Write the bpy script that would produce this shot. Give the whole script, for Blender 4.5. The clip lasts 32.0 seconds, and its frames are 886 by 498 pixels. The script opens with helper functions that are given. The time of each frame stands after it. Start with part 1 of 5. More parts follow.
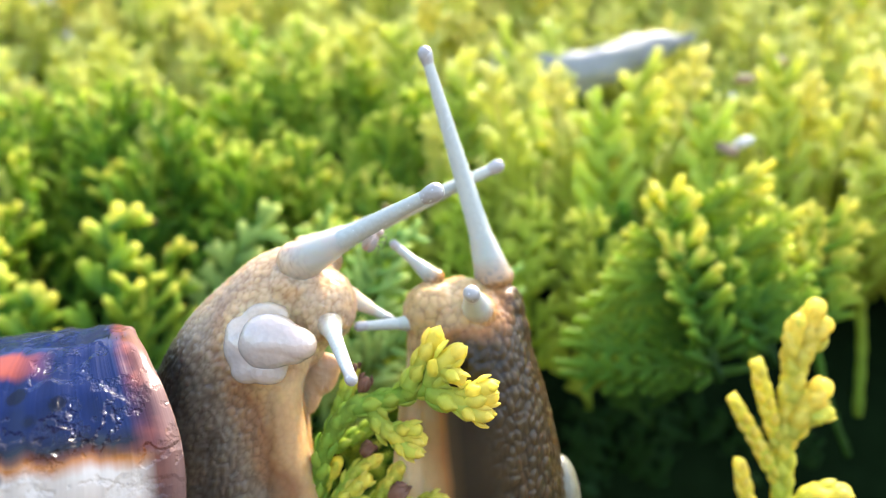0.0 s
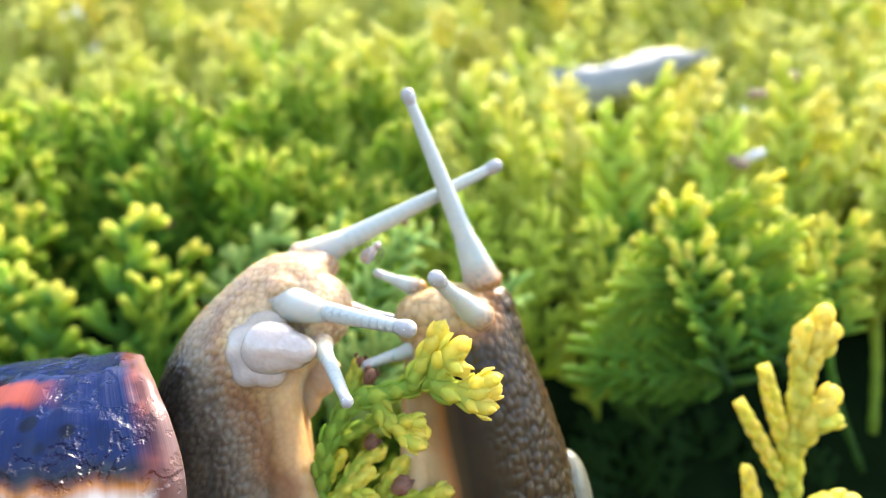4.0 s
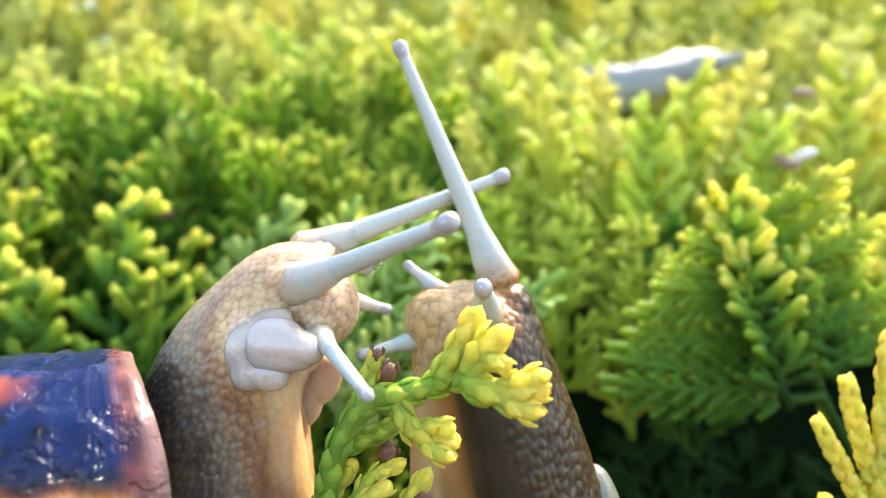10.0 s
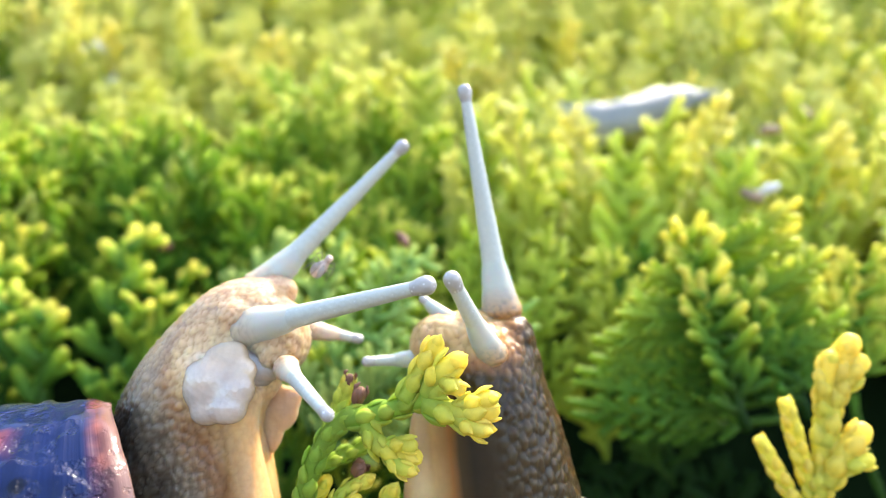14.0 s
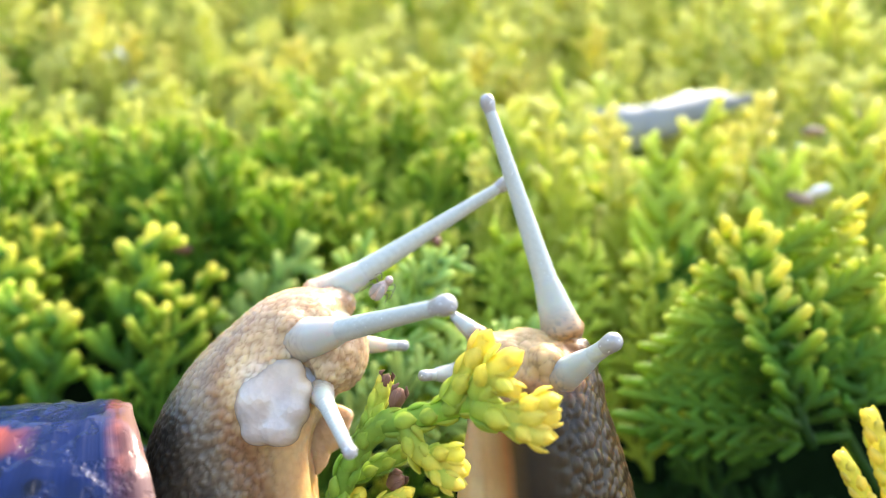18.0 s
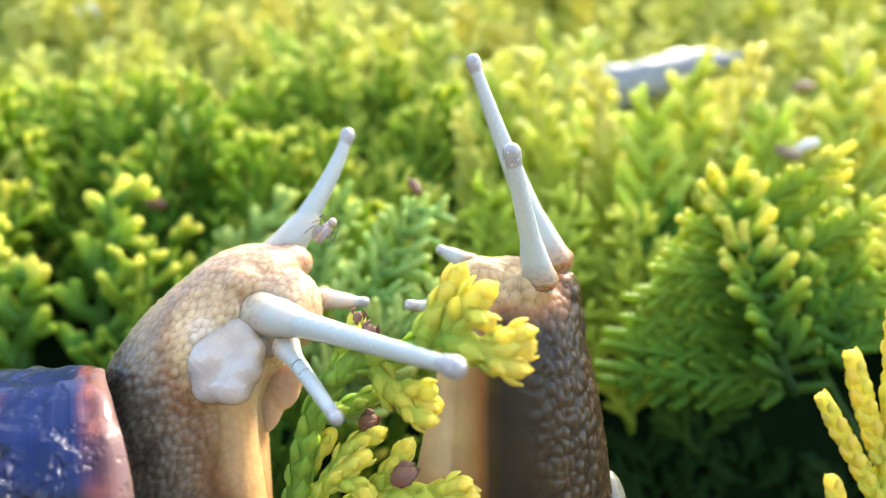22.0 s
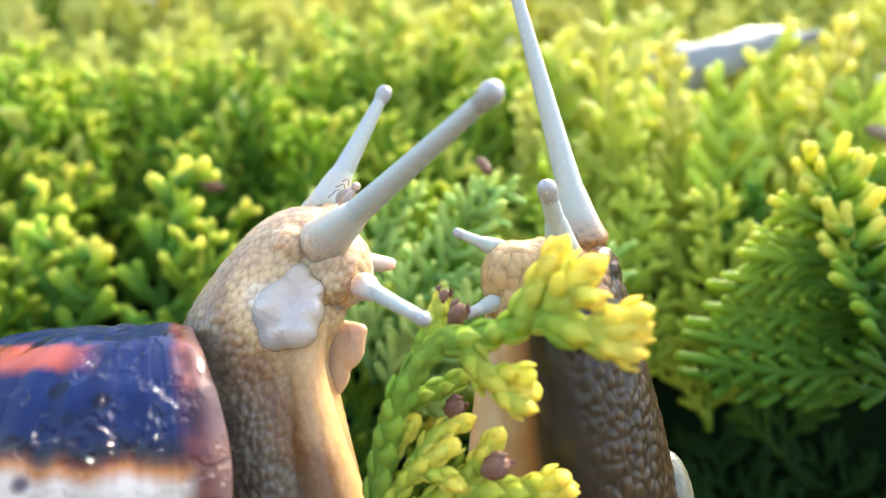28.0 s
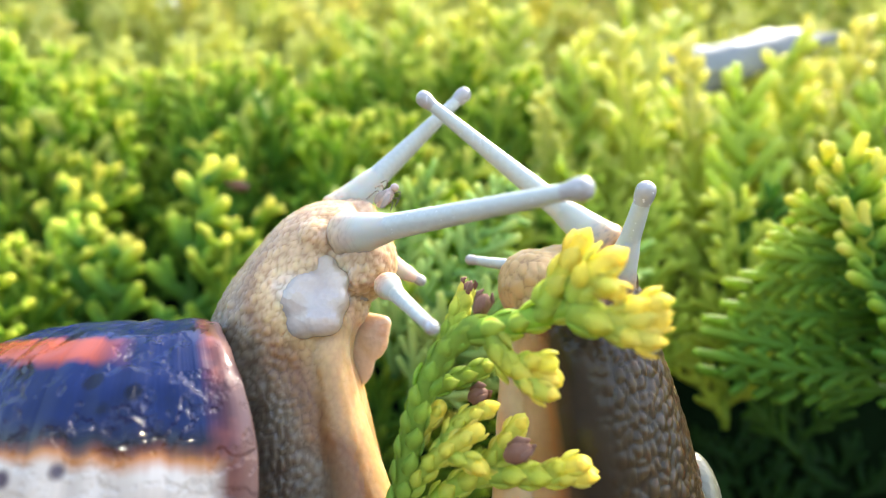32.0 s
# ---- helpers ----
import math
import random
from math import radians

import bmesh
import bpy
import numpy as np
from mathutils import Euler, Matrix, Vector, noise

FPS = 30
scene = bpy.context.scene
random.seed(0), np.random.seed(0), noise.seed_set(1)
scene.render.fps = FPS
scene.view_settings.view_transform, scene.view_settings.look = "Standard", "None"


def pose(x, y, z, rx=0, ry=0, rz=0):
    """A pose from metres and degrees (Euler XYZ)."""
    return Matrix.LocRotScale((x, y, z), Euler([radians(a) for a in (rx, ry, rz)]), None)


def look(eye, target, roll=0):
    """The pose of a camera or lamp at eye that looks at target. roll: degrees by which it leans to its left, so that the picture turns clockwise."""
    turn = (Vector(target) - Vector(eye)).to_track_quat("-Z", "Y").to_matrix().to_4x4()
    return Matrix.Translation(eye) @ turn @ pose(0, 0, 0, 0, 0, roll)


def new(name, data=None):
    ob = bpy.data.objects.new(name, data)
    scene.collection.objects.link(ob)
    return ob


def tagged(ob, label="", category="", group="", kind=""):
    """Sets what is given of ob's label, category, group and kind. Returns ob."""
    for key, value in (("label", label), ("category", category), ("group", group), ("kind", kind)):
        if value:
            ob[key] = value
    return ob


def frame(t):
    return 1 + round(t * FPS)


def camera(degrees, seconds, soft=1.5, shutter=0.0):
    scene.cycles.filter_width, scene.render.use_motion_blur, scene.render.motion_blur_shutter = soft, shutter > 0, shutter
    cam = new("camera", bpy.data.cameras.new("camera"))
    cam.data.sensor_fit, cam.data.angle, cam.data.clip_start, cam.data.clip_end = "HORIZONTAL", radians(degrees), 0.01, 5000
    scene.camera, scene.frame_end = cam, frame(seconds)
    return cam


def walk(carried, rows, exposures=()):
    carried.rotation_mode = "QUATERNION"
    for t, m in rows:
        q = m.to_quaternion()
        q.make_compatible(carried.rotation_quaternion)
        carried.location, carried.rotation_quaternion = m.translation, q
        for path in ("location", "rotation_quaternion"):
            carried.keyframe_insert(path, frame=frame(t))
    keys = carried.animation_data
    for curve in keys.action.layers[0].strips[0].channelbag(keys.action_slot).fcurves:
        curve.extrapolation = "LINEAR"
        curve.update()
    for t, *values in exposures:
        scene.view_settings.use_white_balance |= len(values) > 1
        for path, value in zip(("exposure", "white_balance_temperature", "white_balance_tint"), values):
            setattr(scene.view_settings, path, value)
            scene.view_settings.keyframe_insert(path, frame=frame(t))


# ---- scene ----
EYE = 0.9
FOV = 75.0
cam = camera(FOV, 32.0, soft=1.0)
# a close-up lens, focused on the two snails
cam.data.dof.use_dof = True
cam.data.dof.focus_distance = 0.037
cam.data.dof.aperture_fstop = 21.5
# seconds; millimetres from the first eye; turns in degrees
ROWS = [
    (0, -0.00, 0.02, -0.00, 90.18, -0.00, 0.11),
    (0.5, -0.32, -0.02, -0.17, 90.67, -0.27, 0.36),
    (1, 0.40, -0.23, 0.09, 90.24, -0.04, 0.27),
    (1.5, 0.67, -0.66, 0.38, 90.79, -0.31, 0.43),
    (2, 0.29, -0.23, 0.12, 91.09, -0.55, 0.83),
    (2.5, 0.48, -0.38, -0.30, 91.29, -0.68, 0.94),
    (3, 0.95, -1.56, -1.07, 91.65, -0.70, 1.13),
    (3.5, 0.55, -1.39, -1.44, 91.81, -0.75, 1.42),
    (5.5, 0.59, 2.86, -3.13, 93.02, -1.67, 1.23),
    (6, -0.02, 3.99, -3.45, 93.06, -1.73, 1.30),
    (6.5, -0.22, 4.89, -2.91, 93.37, -1.82, 1.46),
    (7, -0.28, 4.84, -3.64, 93.08, -2.07, 1.87),
    (7.5, -0.17, 4.95, -3.65, 92.80, -2.03, 2.08),
    (8, -1.00, 6.22, -4.33, 93.02, -2.43, 2.47),
    (8.5, -1.32, 6.23, -4.63, 93.07, -2.49, 2.63),
    (9, -1.47, 6.90, -4.59, 93.39, -2.46, 2.31),
    (9.5, -1.11, 6.83, -4.58, 93.71, -2.44, 1.96),
    (10, -1.30, 6.10, -4.49, 93.99, -2.49, 2.18),
    (10.5, -1.12, 4.45, -3.48, 94.75, -2.38, 2.78),
    (11, -1.41, 1.33, -2.43, 95.50, -2.22, 3.66),
    (11.5, -1.53, -2.26, -2.51, 94.99, -2.22, 4.54),
    (12, -1.50, -5.57, -3.17, 95.10, -2.36, 5.16),
    (12.5, -0.51, -6.52, -3.37, 96.02, -2.37, 5.10),
    (13, 2.09, -3.39, -3.26, 96.08, -1.95, 3.30),
    (13.5, 2.44, -0.45, -3.63, 96.34, -2.10, 2.48),
    (14, 1.46, 1.76, -4.04, 96.51, -2.32, 2.41),
    (14.5, 1.31, 3.00, -4.21, 96.88, -2.23, 2.39),
    (15, 0.45, 3.87, -5.73, 96.56, -2.45, 2.77),
    (15.5, -1.05, 3.99, -5.56, 97.46, -2.57, 3.48),
    (17.5, -1.25, 5.45, -5.76, 97.69, -2.60, 3.64),
    (18, -0.92, 5.94, -5.75, 98.33, -2.81, 3.61),
    (18.5, -0.89, 6.72, -6.02, 98.04, -2.77, 3.57),
    (19, -1.05, 7.19, -6.19, 98.14, -2.88, 3.78),
    (19.5, -0.69, 7.43, -6.06, 98.00, -2.77, 3.48),
    (20, -0.14, 7.32, -5.96, 97.99, -2.67, 3.26),
    (20.5, 0.50, 7.58, -5.66, 97.80, -2.49, 2.72),
    (21, 0.38, 7.33, -6.20, 97.50, -2.55, 2.76),
    (21.5, -0.09, 7.59, -7.33, 96.28, -2.74, 2.81),
    (22, 0.04, 7.96, -7.95, 95.72, -2.67, 2.58),
    (22.5, 0.07, 8.78, -7.86, 95.62, -2.57, 2.45),
    (23, 0.43, 8.82, -8.00, 95.63, -2.52, 2.45),
    (23.5, 0.86, 10.40, -7.89, 95.81, -2.41, 2.25),
    (24, 0.35, 9.81, -7.76, 96.16, -2.52, 2.59),
    (24.5, -0.51, 8.19, -7.72, 95.90, -2.70, 3.47),
    (26.5, -1.12, 9.99, -8.17, 96.02, -2.89, 4.43),
    (27, -1.43, 10.35, -8.33, 96.00, -3.05, 4.58),
    (27.5, -2.16, 10.31, -8.63, 95.56, -3.19, 5.13),
    (28, -3.27, 10.63, -9.07, 94.99, -3.53, 6.20),
    (28.5, -3.86, 10.31, -9.13, 95.04, -3.68, 6.79),
    (29, -4.45, 10.07, -9.45, 94.95, -3.81, 7.31),
    (29.5, -4.33, 9.70, -9.66, 94.91, -3.83, 7.30),
    (30, -4.40, 9.40, -9.75, 94.93, -3.93, 7.50),
    (30.5, -4.34, 8.99, -9.72, 95.09, -3.93, 7.60),
    (31, -4.07, 9.09, -9.67, 95.22, -3.92, 7.49),
    (31.5, -4.02, 8.70, -9.83, 95.05, -3.94, 7.46),
    (32, -3.75, 9.27, -9.82, 95.21, -4.00, 7.53),
]
walk(cam, [(t, pose(x / 1000, y / 1000, EYE + z / 1000, rx, ry, rz)) for t, x, y, z, rx, ry, rz in ROWS])

# ---- light ----
SUN_AZIMUTH, SUN_HEIGHT = 40.0, 56.0  # degrees from straight ahead to the right; above the horizon
world = bpy.data.worlds.new("sky")
scene.world = world
world.use_nodes = True
wn = world.node_tree.nodes
sky = wn.new("ShaderNodeTexSky")
sky.sky_type = "NISHITA"
sky.sun_disc = False
sky.dust_density, sky.ozone_density = 3.0, 0.4
sky.sun_elevation = radians(SUN_HEIGHT)
sky.sun_rotation = radians(SUN_AZIMUTH)
world.node_tree.links.new(sky.outputs[0], wn["Background"].inputs[0])
wn["Background"].inputs[1].default_value = 0.15
sun = new("sun", bpy.data.lights.new("sun", "SUN"))
sun.data.energy = 1.85
sun.data.angle = radians(5.0)
sun.data.color = (1.0, 0.94, 0.78)
az, el = radians(SUN_AZIMUTH), radians(SUN_HEIGHT)
sun.matrix_world = look((0, 0, 0), (-math.sin(az) * math.cos(el), -math.cos(az) * math.cos(el), -math.sin(el)))
scene.view_settings.exposure = 2.7


# ---- materials ----
def material(name):
    m = bpy.data.materials.new(name)
    m.use_nodes = True
    return m, m.node_tree.nodes, m.node_tree.links, m.node_tree.nodes["Principled BSDF"]


def ramp(nodes, links, source, stops):
    r = nodes.new("ShaderNodeValToRGB")
    e = r.color_ramp.elements
    while len(e) < len(stops):
        e.new(0.5)
    for k, (p, c) in zip(e, stops):
        k.position, k.color = p, (*c, 1)
    links.new(source, r.inputs[0])
    return r.outputs[0]


def attribute(nodes, name):
    a = nodes.new("ShaderNodeAttribute")
    a.attribute_name = name
    return a.outputs["Fac"]


def texture(nodes, links, kind, scale, detail=3.0):
    c = nodes.new("ShaderNodeTexCoord")
    n = nodes.new(kind)
    n.inputs["Scale"].default_value = scale
    if kind == "ShaderNodeTexNoise":
        n.inputs["Detail"].default_value = detail
    links.new(c.outputs["Object"], n.inputs["Vector"])
    return n


def mix(nodes, links, kind, fac, a, b):
    m = nodes.new("ShaderNodeMix")
    m.data_type, m.blend_type = "RGBA", kind
    for socket, value in ((m.inputs[0], fac), (m.inputs[6], a), (m.inputs[7], b)):
        if isinstance(value, (int, float)):
            socket.default_value = value
        elif isinstance(value, tuple):
            socket.default_value = (*value, 1)
        else:
            links.new(value, socket)
    return m.outputs[2]


def bump(nodes, links, shader, height, strength, distance):
    b = nodes.new("ShaderNodeBump")
    b.inputs["Strength"].default_value, b.inputs["Distance"].default_value = strength, distance
    links.new(height, b.inputs["Height"])
    links.new(b.outputs[0], shader.inputs["Normal"])


def leafy(name, stops, through_light, rough=0.45):
    """Conifer foliage: one attribute sets young tips, old bases and the painted shade of low shoots; uneven in hue from
    piece to piece.
    """
    m, n, l, p = material(name)
    fine = texture(n, l, "ShaderNodeTexNoise", 900.0)
    base = ramp(n, l, attribute(n, "age_shade"), stops)
    spots = ramp(n, l, fine.outputs[0], [(0.3, (0.75, 0.78, 0.7)), (0.7, (1.1, 1.08, 1.0))])
    col = mix(n, l, "MULTIPLY", 0.8, base, spots)
    info = n.new("ShaderNodeObjectInfo")
    tint = ramp(n, l, info.outputs["Random"], [(0.0, (0.85, 1.0, 0.9)), (0.5, (1.0, 1.0, 1.0)), (1.0, (1.03, 1.0, 0.88))])
    col = mix(n, l, "MULTIPLY", 0.8, col, tint)
    l.new(col, p.inputs["Base Color"])
    p.inputs["Roughness"].default_value = rough
    p.inputs["Specular IOR Level"].default_value = 0.15
    bump(n, l, p, fine.outputs[0], 0.25, 0.0002)
    t = n.new("ShaderNodeBsdfTranslucent")
    l.new(col, t.inputs["Color"])
    s = n.new("ShaderNodeMixShader")
    s.inputs[0].default_value = through_light
    l.new(p.outputs[0], s.inputs[1])
    l.new(t.outputs[0], s.inputs[2])
    l.new(s.outputs[0], n["Material Output"].inputs[0])
    return m


# first stop of GREEN: old foliage, darkened further for shade deep in the hedge
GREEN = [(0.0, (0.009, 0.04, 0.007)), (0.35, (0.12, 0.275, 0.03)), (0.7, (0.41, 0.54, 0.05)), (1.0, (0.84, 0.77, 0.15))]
GOLD = [(0.0, (0.16, 0.28, 0.03)), (0.3, (0.46, 0.55, 0.06)), (0.6, (0.68, 0.72, 0.12)), (1.0, (0.86, 0.8, 0.26))]
foliage_green = leafy("green conifer foliage", GREEN, 0.5)
foliage_gold = leafy("golden conifer foliage", GOLD, 0.52)
foliage_near = leafy("golden scale leaves", [(0.0, (0.17, 0.3, 0.04)), (0.4, (0.42, 0.58, 0.09)), (0.75, (0.9, 0.8, 0.14)), (1.0, (0.98, 0.82, 0.2))], 0.58, 0.36)


def plain(name, colour, rough, scale=300.0, amount=0.25, relief=0.3, metal=0.0):
    m, n, l, p = material(name)
    t = texture(n, l, "ShaderNodeTexNoise", scale, 5)
    u = texture(n, l, "ShaderNodeTexNoise", scale * 0.13, 2)
    a = mix(n, l, "MIX", t.outputs[0], tuple(c * (1 - amount) for c in colour), tuple(min(1, c * (1 + amount)) for c in colour))
    b = ramp(n, l, u.outputs[0], [(0.3, (0.75, 0.75, 0.75)), (0.7, (1.15, 1.12, 1.08))])
    l.new(mix(n, l, "MULTIPLY", 0.8, a, b), p.inputs["Base Color"])
    p.inputs["Roughness"].default_value = rough
    p.inputs["Metallic"].default_value = metal
    bump(n, l, p, t.outputs[0], relief, 0.3 / scale)
    return m


soil = plain("garden soil", (0.09, 0.065, 0.045), 0.95, 40)
# near-black and without gloss: the shade within the hedge as a colour
inner_shade = plain("near-black hedge shade", (0.004, 0.009, 0.003), 0.95, 260, 0.5, 0.6)
inner_shade.node_tree.nodes["Principled BSDF"].inputs["Specular IOR Level"].default_value = 0.0
dry_red = plain("dry reddish scale", (0.17, 0.075, 0.04), 0.7, 1200, 0.4, 0.5)
dry_leaf = plain("withered grey leaf", (0.19, 0.205, 0.21), 0.6, 500, 0.15, 0.4)
dry_brown = plain("withered brown leaf", (0.22, 0.15, 0.09), 0.7, 500, 0.3, 0.4)
white_bit = plain("white fleck", (0.62, 0.62, 0.6), 0.5, 600, 0.08, 0.2)
insect_skin = plain("pale insect skin", (0.42, 0.32, 0.27), 0.35, 3000, 0.5, 0.5)
insect_wing = plain("dull insect wing", (0.24, 0.2, 0.17), 0.3, 3000, 0.3, 0.3)
insect_leg = plain("dark insect leg", (0.16, 0.12, 0.1), 0.4, 3000, 0.3, 0.2)


PALE = (0.37, 0.395, 0.35)


def skin(name, stops, scatter, furrow, wetness, head=(0.43, 0.31, 0.19), crown=(0.24, 0.15, 0.095)):
    """Wet snail skin: pigment of the neck, with its shade painted in, by the attribute tone, of the head by head and
    crown, dark furrows between the tubercles by the attribute knob; round the tentacles it pales by the attribute veil."""
    m, n, l, p = material(name)
    tone = ramp(n, l, attribute(n, "tone"), stops)
    tone = mix(n, l, "MIX", attribute(n, "head"), tone, mix(n, l, "MIX", attribute(n, "crown"), head, crown))
    knob = ramp(n, l, attribute(n, "knob"), [(0.0, furrow), (0.4, (0.95, 0.93, 0.91)), (1.0, (1.2, 1.19, 1.17))])
    wet = texture(n, l, "ShaderNodeTexNoise", 700.0, 4)
    col = mix(n, l, "MULTIPLY", 0.9, tone, knob)
    col = mix(n, l, "MULTIPLY", 0.35, col, ramp(n, l, wet.outputs[0], [(0.3, (0.7, 0.66, 0.62)), (0.7, (1.1, 1.08, 1.05))]))
    col = mix(n, l, "MIX", attribute(n, "veil"), col, PALE)
    l.new(col, p.inputs["Base Color"])
    p.inputs["Roughness"].default_value = 0.38
    p.inputs["Subsurface Weight"].default_value = 0.75
    p.inputs["Subsurface Radius"].default_value = (1.0, 0.55, 0.28)
    p.inputs["Subsurface Scale"].default_value = scatter
    p.inputs["Specular IOR Level"].default_value = 0.15
    p.inputs["Coat Weight"].default_value = wetness
    p.inputs["Coat Roughness"].default_value = 0.07
    bump(n, l, p, wet.outputs[0], 0.2, 0.0001)
    return m


skin_pale = skin("pale wet snail skin", [(0.0, (0.7, 0.6, 0.49)), (0.06, (0.58, 0.42, 0.23)), (0.2, (0.5, 0.33, 0.15)), (0.38, (0.2, 0.095, 0.035)), (0.6, (0.16, 0.115, 0.07)), (0.8, (0.13, 0.102, 0.07)), (1.0, (0.045, 0.037, 0.028))], 0.0028, (0.6, 0.52, 0.45), 0.3)
skin_brown = skin("brown wet snail skin", [(0.0, (0.54, 0.4, 0.21)), (0.2, (0.44, 0.3, 0.14)), (0.38, (0.28, 0.13, 0.038)), (0.6, (0.05, 0.031, 0.011)), (1.0, (0.005, 0.0042, 0.002))], 0.0006, (0.16, 0.13, 0.09), 0.22)


def jelly(name, colour, dots, rough=0.25, depth=0.001, gloss=0.3, root=None):
    """Pale wet flesh with light dots; with a root colour it passes into that by the attribute blend."""
    m, n, l, p = material(name)
    if root:
        colour = mix(n, l, "MIX", attribute(n, "blend"), root, colour)
    v = texture(n, l, "ShaderNodeTexVoronoi", 2600.0)
    col = mix(n, l, "MIX", ramp(n, l, v.outputs["Distance"], [(0.0, (1, 1, 1)), (dots, (0, 0, 0))]), colour, (0.92, 0.94, 0.95))
    u = texture(n, l, "ShaderNodeTexNoise", 1900.0, 3)
    col = mix(n, l, "MULTIPLY", 0.3, col, ramp(n, l, u.outputs[0], [(0.3, (0.8, 0.81, 0.83)), (0.7, (1.06, 1.05, 1.04))]))
    l.new(col, p.inputs["Base Color"])
    p.inputs["Roughness"].default_value = rough
    p.inputs["Subsurface Weight"].default_value = 0.9 if depth > 0 else 0.0
    p.inputs["Subsurface Radius"].default_value = (1.0, 0.85, 0.75)
    p.inputs["Subsurface Scale"].default_value = depth
    p.inputs["Coat Weight"].default_value = gloss
    p.inputs["Coat Roughness"].default_value = 0.12
    bump(n, l, p, v.outputs["Distance"], 0.45, 0.00008)
    return m


tentacle_skin = jelly("translucent grey tentacle skin", PALE, 0.12, 0.42, 0.0, 0.15)
tentacle_tip = jelly("tentacle tip skin", (0.3, 0.29, 0.27), 0.2, 0.28, 0.0)
flesh_white = jelly("glossy white flesh", (0.41, 0.35, 0.3), 0.0, 0.14, 0.004, 0.8, root=(0.46, 0.34, 0.22))
flesh_cream = jelly("cream foot flesh", (0.42, 0.31, 0.2), 0.06, 0.3, 0.0015)
flesh_dull = jelly("dull translucent foot edge", (0.13, 0.125, 0.08), 0.0, 0.35, 0.0005, 0.1)
eye_dark = plain("dark eye point", (0.03, 0.03, 0.04), 0.25, 2000)


def shell_paint(name):
    """Glossy banded shell: bands, the dark ones with a painted sky sheen, by the attribute band, growth lines by the
    attribute growth.
    """
    m, n, l, p = material(name)
    wob = texture(n, l, "ShaderNodeTexNoise", 260.0, 5)
    line = n.new("ShaderNodeTexNoise")
    line.noise_dimensions = "1D"
    line.inputs["Scale"].default_value, line.inputs["Detail"].default_value = 150.0, 5
    l.new(attribute(n, "growth"), line.inputs["W"])
    # the edges of the bands run down along the growth lines
    both = n.new("ShaderNodeMath")
    both.operation = "MULTIPLY_ADD"
    l.new(line.outputs[0], both.inputs[0])
    both.inputs[1].default_value = 0.6
    l.new(wob.outputs[0], both.inputs[2])
    add = n.new("ShaderNodeMath")
    add.operation = "MULTIPLY_ADD"
    l.new(both.outputs[0], add.inputs[0])
    add.inputs[1].default_value = 0.06
    l.new(attribute(n, "band"), add.inputs[2])
    # the blue of the dark bands is sky reflection put into the base colour
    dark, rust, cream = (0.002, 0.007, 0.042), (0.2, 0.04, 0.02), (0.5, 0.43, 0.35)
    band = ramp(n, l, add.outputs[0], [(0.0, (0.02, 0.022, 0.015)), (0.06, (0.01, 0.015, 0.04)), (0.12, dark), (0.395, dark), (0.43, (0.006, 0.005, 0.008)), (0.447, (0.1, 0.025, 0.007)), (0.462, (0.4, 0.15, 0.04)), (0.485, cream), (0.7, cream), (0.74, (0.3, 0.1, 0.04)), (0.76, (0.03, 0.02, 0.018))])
    stripe = ramp(n, l, add.outputs[0], [(0.19, (0, 0, 0)), (0.21, (1, 1, 1)), (0.265, (1, 1, 1)), (0.29, (0, 0, 0))])
    older = ramp(n, l, attribute(n, "growth"), [(0.966, (1, 1, 1)), (0.974, (0, 0, 0))])
    band = mix(n, l, "MIX", mix(n, l, "MULTIPLY", 1.0, stripe, older), band, rust)
    spots = texture(n, l, "ShaderNodeTexVoronoi", 330.0)
    dot = ramp(n, l, spots.outputs["Distance"], [(0.14, (0.16, 0.15, 0.22)), (0.22, (1, 1, 1))])
    band = mix(n, l, "MULTIPLY", 1.0, band, dot)
    # rusty brown before the mouth, then the pale rim
    brown = mix(n, l, "MIX", ramp(n, l, wob.outputs[0], [(0.4, (0, 0, 0)), (0.6, (1, 1, 1))]), (0.045, 0.014, 0.016), (0.2, 0.055, 0.032))
    edge = n.new("ShaderNodeMath")
    edge.operation = "MULTIPLY_ADD"
    l.new(wob.outputs[0], edge.inputs[0])
    edge.inputs[1].default_value = 0.003
    l.new(attribute(n, "growth"), edge.inputs[2])
    col = mix(n, l, "MIX", ramp(n, l, edge.outputs[0], [(0.9945, (0, 0, 0)), (0.9962, (1, 1, 1))]), band, brown)
    col = mix(n, l, "MIX", ramp(n, l, edge.outputs[0], [(0.9988, (0, 0, 0)), (0.9996, (1, 1, 1))]), col, (0.15, 0.085, 0.07))
    col = mix(n, l, "MULTIPLY", 0.35, col, ramp(n, l, line.outputs[0], [(0.35, (0.55, 0.55, 0.57)), (0.65, (1.25, 1.25, 1.27))]))
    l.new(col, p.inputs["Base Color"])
    p.inputs["Roughness"].default_value = 0.5
    p.inputs["Specular IOR Level"].default_value = 0.0
    p.inputs["Coat Weight"].default_value = 0.6
    flake = texture(n, l, "ShaderNodeTexNoise", 800.0, 4)
    l.new(ramp(n, l, flake.outputs[0], [(0.45, (0.02, 0.02, 0.02)), (0.6, (0.09, 0.09, 0.09))]), p.inputs["Coat Roughness"])
    p.inputs["Coat IOR"].default_value = 1.5
    # flakes of the worn outer skin: flat plateaus with sharp broken edges
    dents = texture(n, l, "ShaderNodeTexNoise", 330.0, 6)
    sharp = ramp(n, l, dents.outputs[0], [(0.5, (1, 1, 1)), (0.56, (0.45, 0.45, 0.45)), (0.62, (0.4, 0.4, 0.4)), (0.66, (0, 0, 0))])
    chips = ramp(n, l, flake.outputs[0], [(0.56, (0, 0, 0)), (0.62, (1, 1, 1))])
